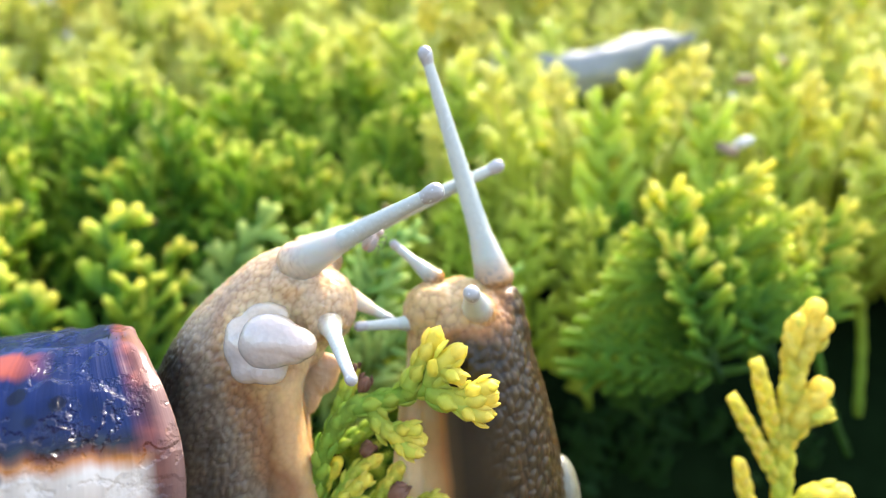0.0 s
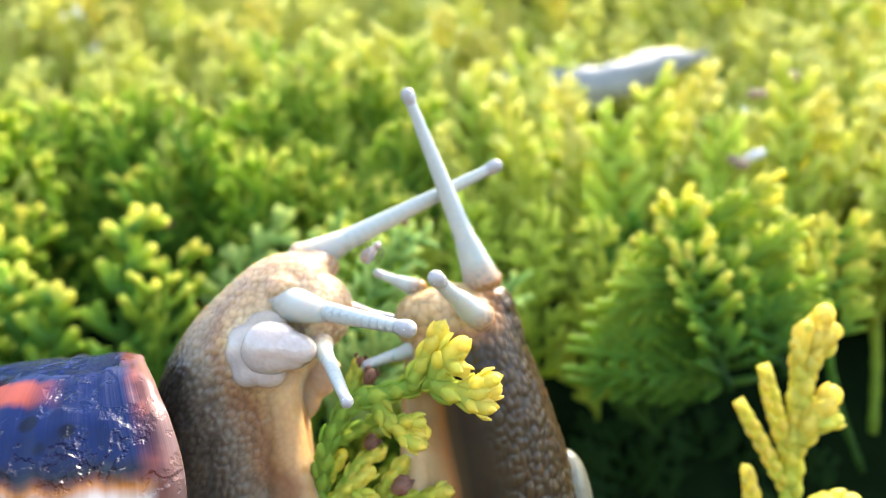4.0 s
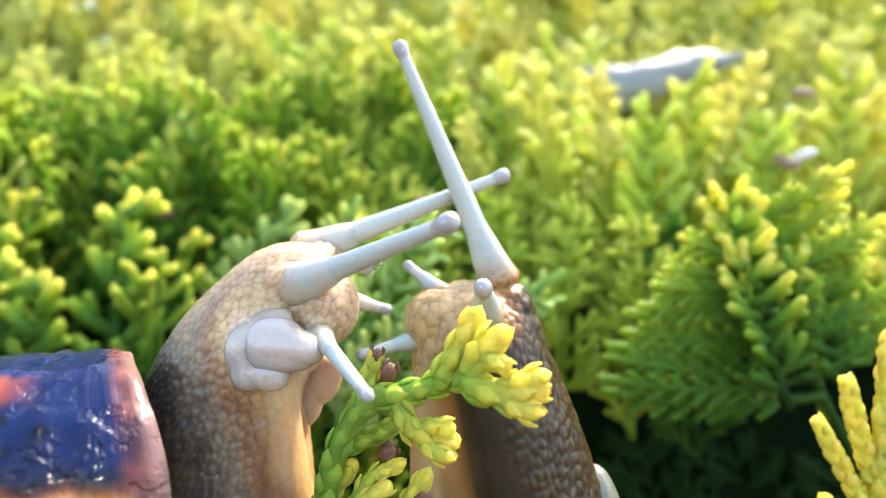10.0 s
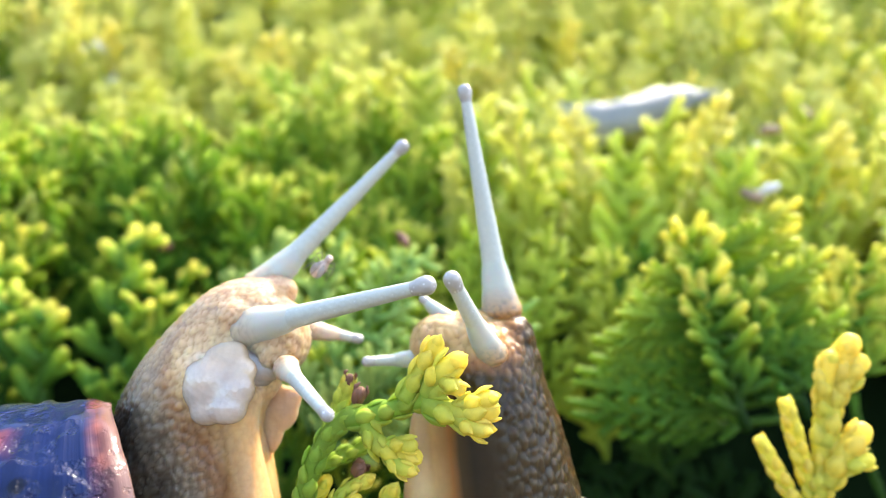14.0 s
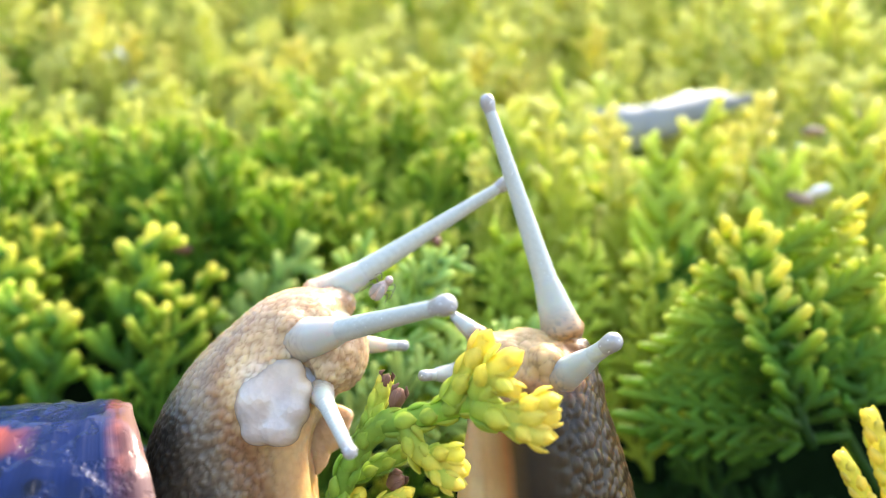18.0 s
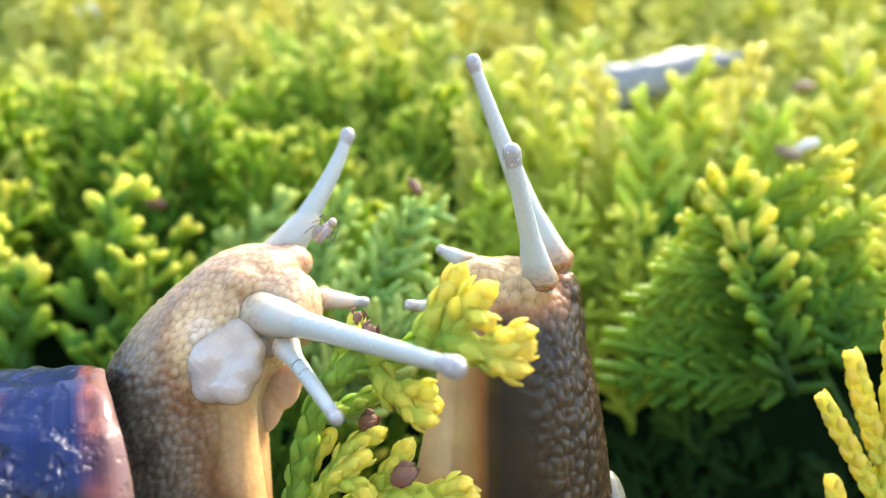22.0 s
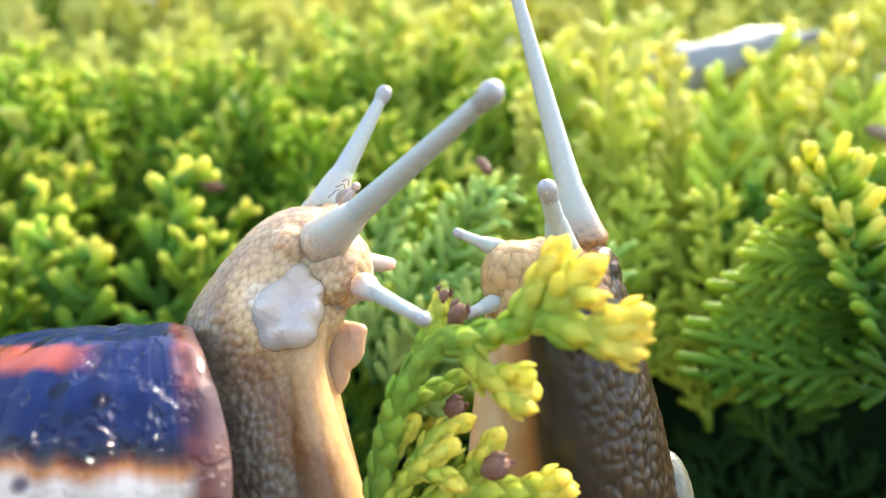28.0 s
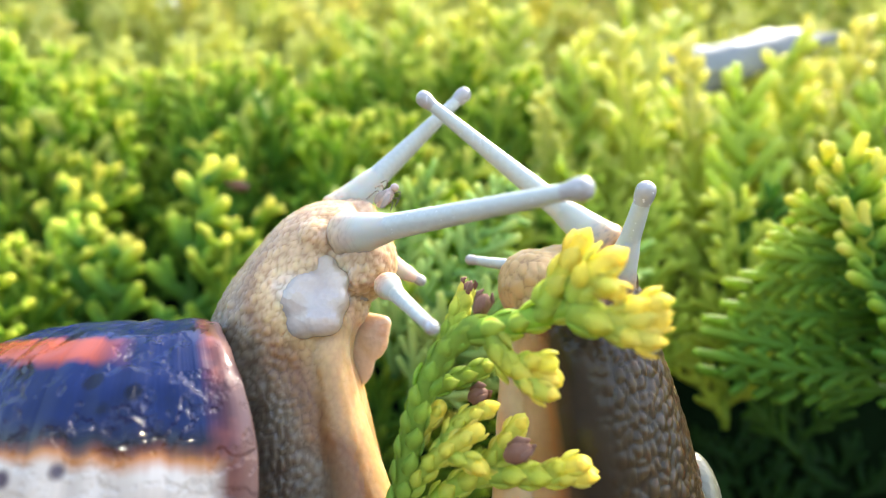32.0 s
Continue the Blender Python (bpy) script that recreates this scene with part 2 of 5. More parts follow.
    worn = ramp(n, l, add.outputs[0], [(0.3, (0, 0, 0)), (0.42, (1, 1, 1)), (0.48, (1, 1, 1)), (0.54, (0, 0, 0))])
    sharp = mix(n, l, "SUBTRACT", 1.0, sharp, mix(n, l, "MULTIPLY", 1.0, chips, worn))
    high = n.new("ShaderNodeMath")
    high.operation = "MULTIPLY_ADD"
    l.new(line.outputs[0], high.inputs[0])
    high.inputs[1].default_value = 0.7
    l.new(sharp, high.inputs[2])
    bump(n, l, p, high.outputs[0], 0.4, 0.0004)
    c = n.new("ShaderNodeBump")
    c.inputs["Strength"].default_value, c.inputs["Distance"].default_value = 0.7, 0.0004
    l.new(high.outputs[0], c.inputs["Height"])
    l.new(c.outputs[0], p.inputs["Coat Normal"])
    return m


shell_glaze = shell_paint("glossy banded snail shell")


# ---- mesh helpers: all shapes are drawn in millimetres ----
def mesh_of(name, verts, faces, mat, **layers):
    me = bpy.data.meshes.new(name)
    me.from_pydata([(x / 1000, y / 1000, z / 1000) for x, y, z in verts], [], faces)
    for key, values in layers.items():
        a = me.attributes.new(key, "FLOAT", "POINT")
        a.data.foreach_set("value", np.asarray(values, dtype=np.float32))
    me.materials.append(mat)
    me.polygons.foreach_set("use_smooth", [True] * len(me.polygons))
    me.update()
    return me


def part(name, me, parent, m=None, label=""):
    ob = new(name, me)
    ob.parent = parent
    if m is not None:
        ob.matrix_basis = m
    if label:
        ob["label"] = label
    return ob


def mm(x, y, z):
    """A place in millimetres from the first eye."""
    return Vector((x / 1000, y / 1000, EYE + z / 1000))


def smooth_line(points, steps):
    """A soft curve through points of any width, as an array."""
    p = np.array(points, float)
    p = np.vstack([2 * p[0] - p[1], p, 2 * p[-1] - p[-2]])
    out = []
    for i in range(1, len(p) - 2):
        for k in range(steps):
            t = k / steps
            a, b, c, d = p[i - 1:i + 3]
            out.append(0.5 * (2 * b + (c - a) * t + (2 * a - 5 * b + 4 * c - d) * t * t + (3 * b - a - 3 * c + d) * t ** 3))
    out.append(p[-2])
    return np.array(out)


def tube(line, sides, squash=1.0):
    """Verts and faces of a closed tube along rows of (x, y, z, radius)."""
    line = np.asarray(line, float)
    tangent = np.gradient(line[:, :3], axis=0)
    tangent /= np.linalg.norm(tangent, axis=1)[:, None] + 1e-9
    ref = np.array([0.02, 1.0, 0.03])
    verts, faces = [], []
    for (x, y, z, r), t in zip(line, tangent):
        if abs(t @ ref) > 0.97:
            ref = np.array([1.0, 0.1, 0.0])
        s = np.cross(t, ref)
        s /= np.linalg.norm(s)
        d = np.cross(s, t)
        for k in range(sides):
            a = 2 * math.pi * k / sides
            verts.append(tuple(np.array((x, y, z)) + r * (math.cos(a) * s + squash * math.sin(a) * d)))
    rows = len(line)
    for i in range(rows - 1):
        for k in range(sides):
            j = (k + 1) % sides
            faces.append((i * sides + k, i * sides + j, (i + 1) * sides + j, (i + 1) * sides + k))
    faces.append(tuple(range(sides))[::-1])
    faces.append(tuple((rows - 1) * sides + k for k in range(sides)))
    return verts, faces


def ball(x, y, z, a, b, c, rings=12, sides=16):
    line = [(0, 0, -math.cos(math.pi * i / rings), max(0.02, math.sin(math.pi * i / rings))) for i in range(rings + 1)]
    v, f = tube(line, sides)
    return [(x + a * p[0], y + b * p[1], z + c * p[2]) for p in v], f


def joined(pieces):
    verts, faces = [], []
    for v, f in pieces:
        n = len(verts)
        verts += v
        faces += [tuple(i + n for i in q) for q in f]
    return verts, faces


def melted(pieces, voxel, rounds):
    """One closed skin round all pieces: their voxel remesh, smoothed. Gives verts, normals and faces in millimetres."""
    v, f = joined(pieces)
    me = bpy.data.meshes.new("melt")
    me.from_pydata(v, [], f)
    ob = new("melt", me)
    r = ob.modifiers.new("r", "REMESH")
    r.mode, r.voxel_size = "VOXEL", voxel
    s = ob.modifiers.new("s", "SMOOTH")
    s.factor, s.iterations = 0.5, rounds
    got = bpy.data.meshes.new_from_object(ob.evaluated_get(bpy.context.evaluated_depsgraph_get()))
    n = len(got.vertices)
    co, no = np.empty(n * 3), np.empty(n * 3)
    got.vertices.foreach_get("co", co)
    got.vertices.foreach_get("normal", no)
    faces = [tuple(q.vertices) for q in got.polygons]
    bpy.data.objects.remove(ob)
    bpy.data.meshes.remove(me)
    bpy.data.meshes.remove(got)
    return co.reshape(-1, 3), no.reshape(-1, 3), faces


def knobbly(co, no, size, height, weight, stretch=1.0):
    """Raises tubercles of the given size on a skin; gives the places and how high each lies in its knob."""
    out, knob = np.empty_like(co), np.empty(len(co))
    for i, (p, q) in enumerate(zip(co, no)):
        s = Vector((p[0] / size, p[1] / size, p[2] / (size * stretch)))
        s += 0.25 * noise.noise_vector(s * 0.7)
        d = noise.voronoi(s)[0]
        k = min(1.0, max(0.0, (d[1] - d[0]) * 2.0))
        k = 0.65 * k * (2 - k) + 0.35 * max(0.0, 1 - 1.3 * d[0])
        knob[i] = k
        out[i] = p + q * height * weight[i] * (k - 0.45)
    return out, knob


# ---- ground and hedge ----
def ground():
    n = 40
    edge = [((i / n) * 2 - 1) for i in range(n + 1)]
    far = [math.copysign(abs(e) ** 3 * 400, e) for e in edge]
    verts = [(x * 1000, y * 1000, 0.02 * 1000 * noise.noise(Vector((x * 0.7, y * 0.7, 0)))) for y in far for x in far]
    faces = [(j * (n + 1) + i, j * (n + 1) + i + 1, (j + 1) * (n + 1) + i + 1, (j + 1) * (n + 1) + i) for j in range(n) for i in range(n)]
    tagged(new("ground", mesh_of("ground", verts, faces, soil)), "bare brown garden soil under the hedge", "ground", kind="structure")


PROFILE = [(30, -120), (48, -62), (58, -42), (66, -25), (72, -10), (80, 3), (95, 14), (115, 28), (140, 42), (170, 76), (220, 135), (300, 225), (400, 320), (520, 380), (640, 360)]


def hedge_height(x, y):
    """Height of the outer tips over the first eye, in millimetres, at a distance y ahead."""
    ys, zs = zip(*PROFILE)
    return float(np.interp(y, ys, zs)) + 7 * noise.noise(Vector((x * 0.03, y * 0.03, 4.0)))


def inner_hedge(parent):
    """A near-black sheet that stands for the shade inside the hedge, 26 mm under its tips, down to the soil."""
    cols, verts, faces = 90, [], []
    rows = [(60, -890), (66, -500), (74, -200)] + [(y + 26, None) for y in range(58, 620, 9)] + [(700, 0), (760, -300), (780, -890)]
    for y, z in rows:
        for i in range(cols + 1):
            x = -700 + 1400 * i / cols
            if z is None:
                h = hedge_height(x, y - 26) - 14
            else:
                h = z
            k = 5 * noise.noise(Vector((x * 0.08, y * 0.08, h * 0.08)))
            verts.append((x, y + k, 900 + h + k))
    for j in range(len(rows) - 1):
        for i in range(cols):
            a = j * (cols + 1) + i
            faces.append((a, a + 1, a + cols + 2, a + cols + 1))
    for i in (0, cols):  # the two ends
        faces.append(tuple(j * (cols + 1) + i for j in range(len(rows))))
    part("inner_foliage", mesh_of("inner_foliage", verts, faces, inner_shade), parent, label="near-black sheet standing for the shade inside the hedge")


def shoot_line(start, aim, length, radius, rng, bend, pitch=1.1):
    """Rows of a knobbed shoot with its scales, thick to the end and blunt."""
    n = max(2, int(length / pitch))
    p, d = np.array(start, float), np.array(aim, float)
    d /= np.linalg.norm(d)
    rows = [(*p, radius * 0.6)]
    for k in range(n):
        d = d + np.array([rng.uniform(-1, 1), rng.uniform(-1, 1), 0.5]) * bend
        d /= np.linalg.norm(d)
        last = k == n - 1
        p = p + d * length / n * 0.5
        rows.append((*p, radius * (1.12 if last else 1.05)))
        p = p + d * length / n * 0.5
        rows.append((*p, radius * (0.98 if last else 0.92)))
    rows.append((*(p + d * radius * 0.75), radius * 0.5))
    return rows


def spray(name, seed, mat, length, width, radius, young, sides=5, depth=2, upward=0.9, pitch=1.1):
    """A flat fan of shoots about a main axis that grows up the z axis from its base, golden at the ends of its shoots."""
    rng = random.Random(seed)
    lines = [(shoot_line((0, 0, 0), (rng.uniform(-0.1, 0.1), rng.uniform(-0.1, 0.1), 1), length, radius, rng, 0.06, pitch), 0.15, 1.0)]
    axis = lines[0][0]
    side = rng.choice((-1, 1))
    steps = int(length / (1.75 if depth > 1 else 2.2))
    for k in range(1, steps):
        f = k / steps
        at = axis[int(f * (len(axis) - 1))][:3]
        side = -side
        reach = width * (0.35 + 0.65 * math.sin(math.pi * min(1, 0.25 + f * 0.75))) * rng.uniform(0.7, 1.15)
        aim = (side * rng.uniform(0.7, 1.1), rng.uniform(-0.45, 0.45), upward * rng.uniform(0.8, 1.2))
        line = shoot_line(at, aim, reach, radius * 0.9, rng, 0.07, pitch)
        lines.append((line, 0.2 + 0.3 * f, 0.7 + 0.3 * f))
        if depth > 1:
            count = int(reach / 2.3)
            for j in range(count):
                g = (j + 0.8) / (count + 0.6)
                at2 = line[int(g * (len(line) - 1))][:3]
                turn = side if j % 2 else -side
                aim2 = (side * 0.45 + turn * rng.uniform(0.3, 0.75), rng.uniform(-0.6, 0.6), rng.uniform(0.5, 1.1))
                lines.append((shoot_line(at2, aim2, reach * rng.uniform(0.32, 0.55) * (1.2 - 0.5 * g), radius * 0.85, rng, 0.08, pitch), 0.2 + 0.3 * f, 0.6 + 0.35 * f))
    pieces, age_shade = [], []
    for line, a, b in lines:
        v, f = tube(line, sides, 0.8)
        pieces.append((v, f))
        for i in range(len(line)):
            g = i / (len(line) - 1)
            age_shade += [min(1.0, young * (a + (b - a) * g ** 1.7) * (0.5 + 0.5 * line[i][2] / length))] * sides
    v, f = joined(pieces)
    return mesh_of(name, v, f, mat, age_shade=age_shade)


def stand(x, y, z, lean_x, lean_y, turn, size=1.0):
    """The pose of a spray whose base stands at x, y, z, leaning right and away, turned about its own axis."""
    return Matrix.LocRotScale(mm(x, y, z), (Matrix.Rotation(radians(lean_x), 3, "Y") @ Matrix.Rotation(-radians(lean_y), 3, "X") @ Matrix.Rotation(radians(turn), 3, "Z")).to_quaternion(), (size,) * 3)


hedge = tagged(new("conifer_hedge"), "dense golden-green conifer hedge with yellow shoot tips", "hedge")
ground()
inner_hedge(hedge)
gold = [spray("spray", 10 + i, foliage_gold, 27, 8.5, 0.7, 1.5) for i in range(5)]
green = [spray("spray", 30 + i, foliage_green, 27, 9, 0.66, 1.05) for i in range(5)]
slim = [spray("spray", 50 + i, foliage_gold, 33, 7.5, 0.76, 1.6, upward=1.7) for i in range(4)]
coarse = [spray("spray", 70 + i, m, 30, 12, 1.3, 1.0, sides=4, depth=1, upward=0.8, pitch=3.0) for i, m in enumerate((foliage_gold, foliage_green, foliage_gold))]

foliage_mint = leafy("bluish green conifer foliage", [(0.0, (0.04, 0.14, 0.045)), (0.4, (0.26, 0.43, 0.11)), (0.8, (0.52, 0.65, 0.19)), (1.0, (0.72, 0.74, 0.22))], 0.4)


def frond(mat, foot, radius, young, axis, shoots, seed, knobs=0.5, tip_turn=0.0, shade=1.0, tips=1.4):
    """One spray of the hedge, drawn shoot by shoot in its own plane: x to the right and z up, in millimetres from its foot."""
    rng = random.Random(seed)
    lines = [(smooth_line([(x, 0.6 * math.sin(i), z, radius) for i, (x, z) in enumerate(axis)], 6), 0.1, 1.0)]
    for x0, z0, x1, z1 in shoots:
        length = math.hypot(x1 - x0, z1 - z0)
        y0, y1 = rng.uniform(-0.5, 0.5), rng.uniform(-2.2, 1.2) - tip_turn
        sag = 0.06 * length
        line = smooth_line([(x0, y0, z0, radius * 0.9), ((x0 + x1) / 2 + rng.uniform(-0.3, 0.3), (y0 + y1) / 2, (z0 + z1) / 2 - sag, radius), (x1, y1, z1, radius * 0.95)], 5)
        lines.append((line, 0.25, 1.0))
        for k in range(int(length * knobs)):
            g = 0.25 + 0.65 * (k + rng.random()) / (length * knobs)
            p = line[int(g * (len(line) - 1))]
            side = 1 if k % 2 else -1
            d = np.array([x1 - x0, 0, z1 - z0]) / length
            q = np.array([-d[2] * side, rng.uniform(-0.5, 0.5), d[0] * side]) * 0.7 + d
            reach = rng.uniform(1.3, 2.6) * (1.15 - 0.5 * g)
            e = p[:3] + q * reach
            lines.append((np.array([(*p[:3], radius * 0.8), (*((p[:3] + e) / 2), radius * 0.9), (*e, radius * 0.8)]), (0.3 + 0.3 * g) * (g if tips > 2 else 1), (0.7 + 0.3 * g) * (g * g if tips > 2 else 1)))
    pieces, age_shade = [], []
    for line, a, b in lines:
        rows = []
        for i, (x, y, z, r) in enumerate(line):
            rows.append((x, y, z, r * (1.1 if i % 2 else 0.88)))
        d = np.array(rows[-1][:3]) - np.array(rows[-2][:3])
        d /= np.linalg.norm(d)
        for s, w in ((0.55, 0.8), (0.95, 0.4)):
            rows.append((*(np.array(line[-1][:3]) + d * radius * s), radius * w))
        v, f = tube(rows, 7, 0.85)
        pieces.append((v, f))
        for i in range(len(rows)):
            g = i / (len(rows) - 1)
            # shade darkens the lower parts in the colour, as if less light reached them
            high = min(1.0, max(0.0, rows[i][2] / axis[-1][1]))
            age_shade += [min(1.0, young * (a + (b - a) * g ** tips) * (shade + (1 - shade) * high ** 1.35))] * 7
    v, f = joined(pieces)
    part("spray", mesh_of("spray", v, f, mat, age_shade=age_shade), hedge, Matrix.Translation(mm(*foot)))


def feather(axis, spacing, first, left, right, angle, seed):
    """Alternate side shoots along an axis: their reach on each side goes from the first number to the second."""
    rng = random.Random(seed)
    line = smooth_line([(x, z) for x, z in axis], 12)
    run = np.r_[0, np.cumsum(np.linalg.norm(np.diff(line, axis=0), axis=1))]
    out, s, side = [], first, 1
    while s < run[-1] - 0.8:
        f = s / run[-1]
        p = np.array([np.interp(s, run, line[:, i]) for i in (0, 1)])
        q = np.array([np.interp(min(s + 0.5, run[-1]), run, line[:, i]) for i in (0, 1)]) - np.array([np.interp(s - 0.5, run, line[:, i]) for i in (0, 1)])
        q /= np.linalg.norm(q)
        a = radians(angle * rng.uniform(0.85, 1.15)) * side
        d = np.array([q[0] * math.cos(a) - q[1] * math.sin(a), q[0] * math.sin(a) + q[1] * math.cos(a)])
        span = left if side > 0 else right
        reach = (span[0] + (span[1] - span[0]) * f) * rng.uniform(0.82, 1.12)
        if reach > 0.8:
            e = p + d * reach + q * reach * 0.12
            out.append((p[0], p[1], e[0], e[1]))
        s += spacing * rng.uniform(0.85, 1.15)
        side = -side
    return out


def near_sprays():
    # plump yellow-tipped shoots on the side of the shelled snail
    plump = ((-44.5, 76, -14, [(0, -6), (0.2, 4), (0.8, 11), (1.4, 19.5)], 1.0), (-52, 75, -15, [(0, -6), (-0.8, 2), (-1.2, 10)], 0.95), (-60, 77, -14, [(0, -6), (0.6, 3), (0.2, 11.5)], 0.95),
             (-38.5, 80, -14, [(0, -4), (-0.3, 5), (0.2, 14)], 0.8), (-67, 82, -12, [(0, -6), (-1, 4), (-0.5, 15)], 0.9))
    for i, (x, y, z, axis, r) in enumerate(plump):
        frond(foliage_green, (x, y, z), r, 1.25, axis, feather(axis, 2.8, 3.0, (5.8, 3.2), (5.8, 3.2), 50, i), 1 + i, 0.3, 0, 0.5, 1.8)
    axis = [(0, -4), (3.5, 5), (7.5, 12), (11.5, 17)]
    frond(foliage_mint, (-36, 84, -11), 0.8, 1.0, axis, feather(axis, 2.1, 1.0, (6, 2.5), (6, 2.5), 42, 31), 6, 0.5)
    # lacy bluish sprays between the two heads
    lacy = ((-16, 68, -15, [(0, -3), (3, 4), (7, 10.5), (11, 18.5)], (6.5, 2.2), (7.5, 2.4), 46), (-14, 66, -18, [(0, -2), (5, 4), (10, 8), (17, 10.5)], (7.5, 2.5), (5, 2), 48),
            (-12, 70, -18, [(0, 0), (5, 3), (11, 5), (19, 5.5)], (7, 2.4), (5, 2), 50), (-19, 72, -14, [(0, -2), (1.5, 6), (2.5, 12), (5, 17)], (5, 2.2), (5.5, 2.2), 44), (-4, 74, -18, [(0, 0), (3, 6), (7, 11), (12, 14)], (6, 2), (6, 2), 46))
    for i, (x, y, z, axis, left, right, angle) in enumerate(lacy):
        frond(foliage_mint, (x, y, z), 0.5, 1.0, axis, feather(axis, 1.25, 0.5, left, right, angle, 40 + i), 10 + i, 0.75, 0.4)
    # the broad spray beside the brown snail: rows of shoots that end in pale tips
    main = [(0, 0), (-5.5, 10.5), (-10.5, 20), (-14.5, 27), (-16.8, 31)]
    rows = []
    rng = random.Random(8)
    for k in range(16):
        f = k / 15
        if k < 4:
            continue
        x0, z0 = np.interp(f, (0, 0.35, 0.7, 1), (-1, -6, -10.5, -14)), np.interp(f, (0, 0.35, 0.7, 1), (1, 11.5, 20, 26))
        x1, z1 = np.interp(f, (0, 0.3, 0.5, 0.75, 1), (-21, -28, -26.5, -23, -17)), np.interp(f, (0, 0.3, 0.5, 0.75, 1), (-1, 9, 14, 20.5, 29))
        rows.append((x0, z0, x1 + rng.uniform(-1.5, 1.5), z1 + rng.uniform(-0.6, 0.6)))
        if k % 2 and k > 3:
            rows.append((x0, z0, x0 + 9 + rng.uniform(-1, 1), z0 + 7))
    frond(foliage_green, (42, 70, -23), 0.55, 1.35, main, rows, 8, 1.2, 2.0, 0.27, 1.8)
    # its golden crest, two clumps of blunt tips
    for i, (x, y, z, axis, left, right) in enumerate(((31.5, 66, -15, [(0, 0), (-2, 6), (-4, 11.5), (-4.6, 16.5)], (3.8, 2.0), (5.0, 2.4)), (33.5, 69, -12, [(0, 0), (-3, 8), (-6, 14), (-8.2, 19.5)], (3.4, 1.8), (5.4, 2.8)), (40, 70, -14, [(0, 0), (-2, 8), (-4, 16)], (5, 2.4), (6, 3)))):
        frond(foliage_green, (x, y, z), 0.62, 1.6, axis, feather(axis, 1.2, 2, left, right, 54, 50 + i), 20 + i, 0.5, 1.0, 0.1)
    # finer sprays round it, with shade put into the colour of their lower parts
    for i, (x, y, z, mat, r, young, axis, reach, shade) in enumerate((
            (53, 76, -27, foliage_green, 0.55, 1.5, [(0, 0), (-3, 10), (-4, 20), (-3, 31)], 10, 0.3), (68, 78, -26, foliage_gold, 0.75, 1.1, [(0, 0), (-2, 12), (-3, 24), (-2, 36)], 10, 0.3),
            (60, 84, -24, foliage_gold, 0.7, 1.1, [(0, 0), (1, 12), (0, 24), (2, 38)], 9, 0.3), (80, 86, -20, foliage_gold, 0.75, 1.1, [(0, 0), (-3, 14), (-2, 26), (-4, 40)], 10, 0.3),
            (45, 82, -19, foliage_gold, 0.65, 1.1, [(0, 0), (-2, 9), (-1, 18), (-3, 28)], 8, 0.2), (30, 84, -26, foliage_green, 0.5, 0.5, [(0, 0), (-1, 10), (-3, 20), (-6, 30)], 10, 0.4),
            (20, 80, -22, foliage_gold, 0.5, 0.9, [(0, 0), (0, 9), (1, 17), (0, 27)], 7, 0.4), (11, 82, -20, foliage_gold, 0.5, 0.9, [(0, 0), (1, 9), (0, 17), (2, 27)], 6.5, 0.5), (3, 86, -18, foliage_gold, 0.5, 0.8, [(0, 0), (-1, 9), (0, 17), (-1, 26)], 6.5, 0.5))):
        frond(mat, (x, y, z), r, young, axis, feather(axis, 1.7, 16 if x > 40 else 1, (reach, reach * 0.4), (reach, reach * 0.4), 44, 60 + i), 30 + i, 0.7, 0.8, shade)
    for i, (x, y, z, h) in enumerate(((8, 94, -8, 24), (15, 98, -6, 26), (22, 96, -10, 26), (1, 98, -8, 24), (31, 98, -8, 28), (-6, 92, -12, 22), (44, 100, -6, 28))):
        rng = random.Random(60 + i)
        axis = [(0, -6), (rng.uniform(-1, 1), h * 0.5), (rng.uniform(-3, 3), h)]
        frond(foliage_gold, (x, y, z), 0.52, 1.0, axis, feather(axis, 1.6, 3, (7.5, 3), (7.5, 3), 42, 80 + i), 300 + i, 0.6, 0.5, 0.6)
    # undergrowth below the broad spray, its shade put into the near-black leaf colour
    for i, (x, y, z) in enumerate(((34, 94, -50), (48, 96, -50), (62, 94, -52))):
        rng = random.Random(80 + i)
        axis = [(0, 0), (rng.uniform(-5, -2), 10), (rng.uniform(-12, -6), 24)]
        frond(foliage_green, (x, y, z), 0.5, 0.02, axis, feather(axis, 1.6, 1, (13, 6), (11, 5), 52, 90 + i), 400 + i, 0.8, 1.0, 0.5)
    # yellow plumes higher up
    for i, (x, y, z, h) in enumerate(((-24, 108, 14, 26), (-5, 108, 12, 30), (4, 104, 8, 22), (9, 106, 8, 30), (14, 104, 2, 22), (17, 96, 4, 18), (26, 92, 2, 20), (34, 94, 4, 24), (42, 90, 0, 22), (54, 92, 2, 28))):
        rng = random.Random(90 + i)
        lean = rng.uniform(-0.15, 0.15)
        axis = [(0, -4), (lean * h * 0.4, h * 0.4), (lean * h, h)]
        frond(foliage_gold, (x, y, z), 0.85, 1.05, axis, feather(axis, 2.4, 5, (8, 4.5), (8, 4.5), 36, 100 + i), 200 + i, 0.3, 0, 0.6)


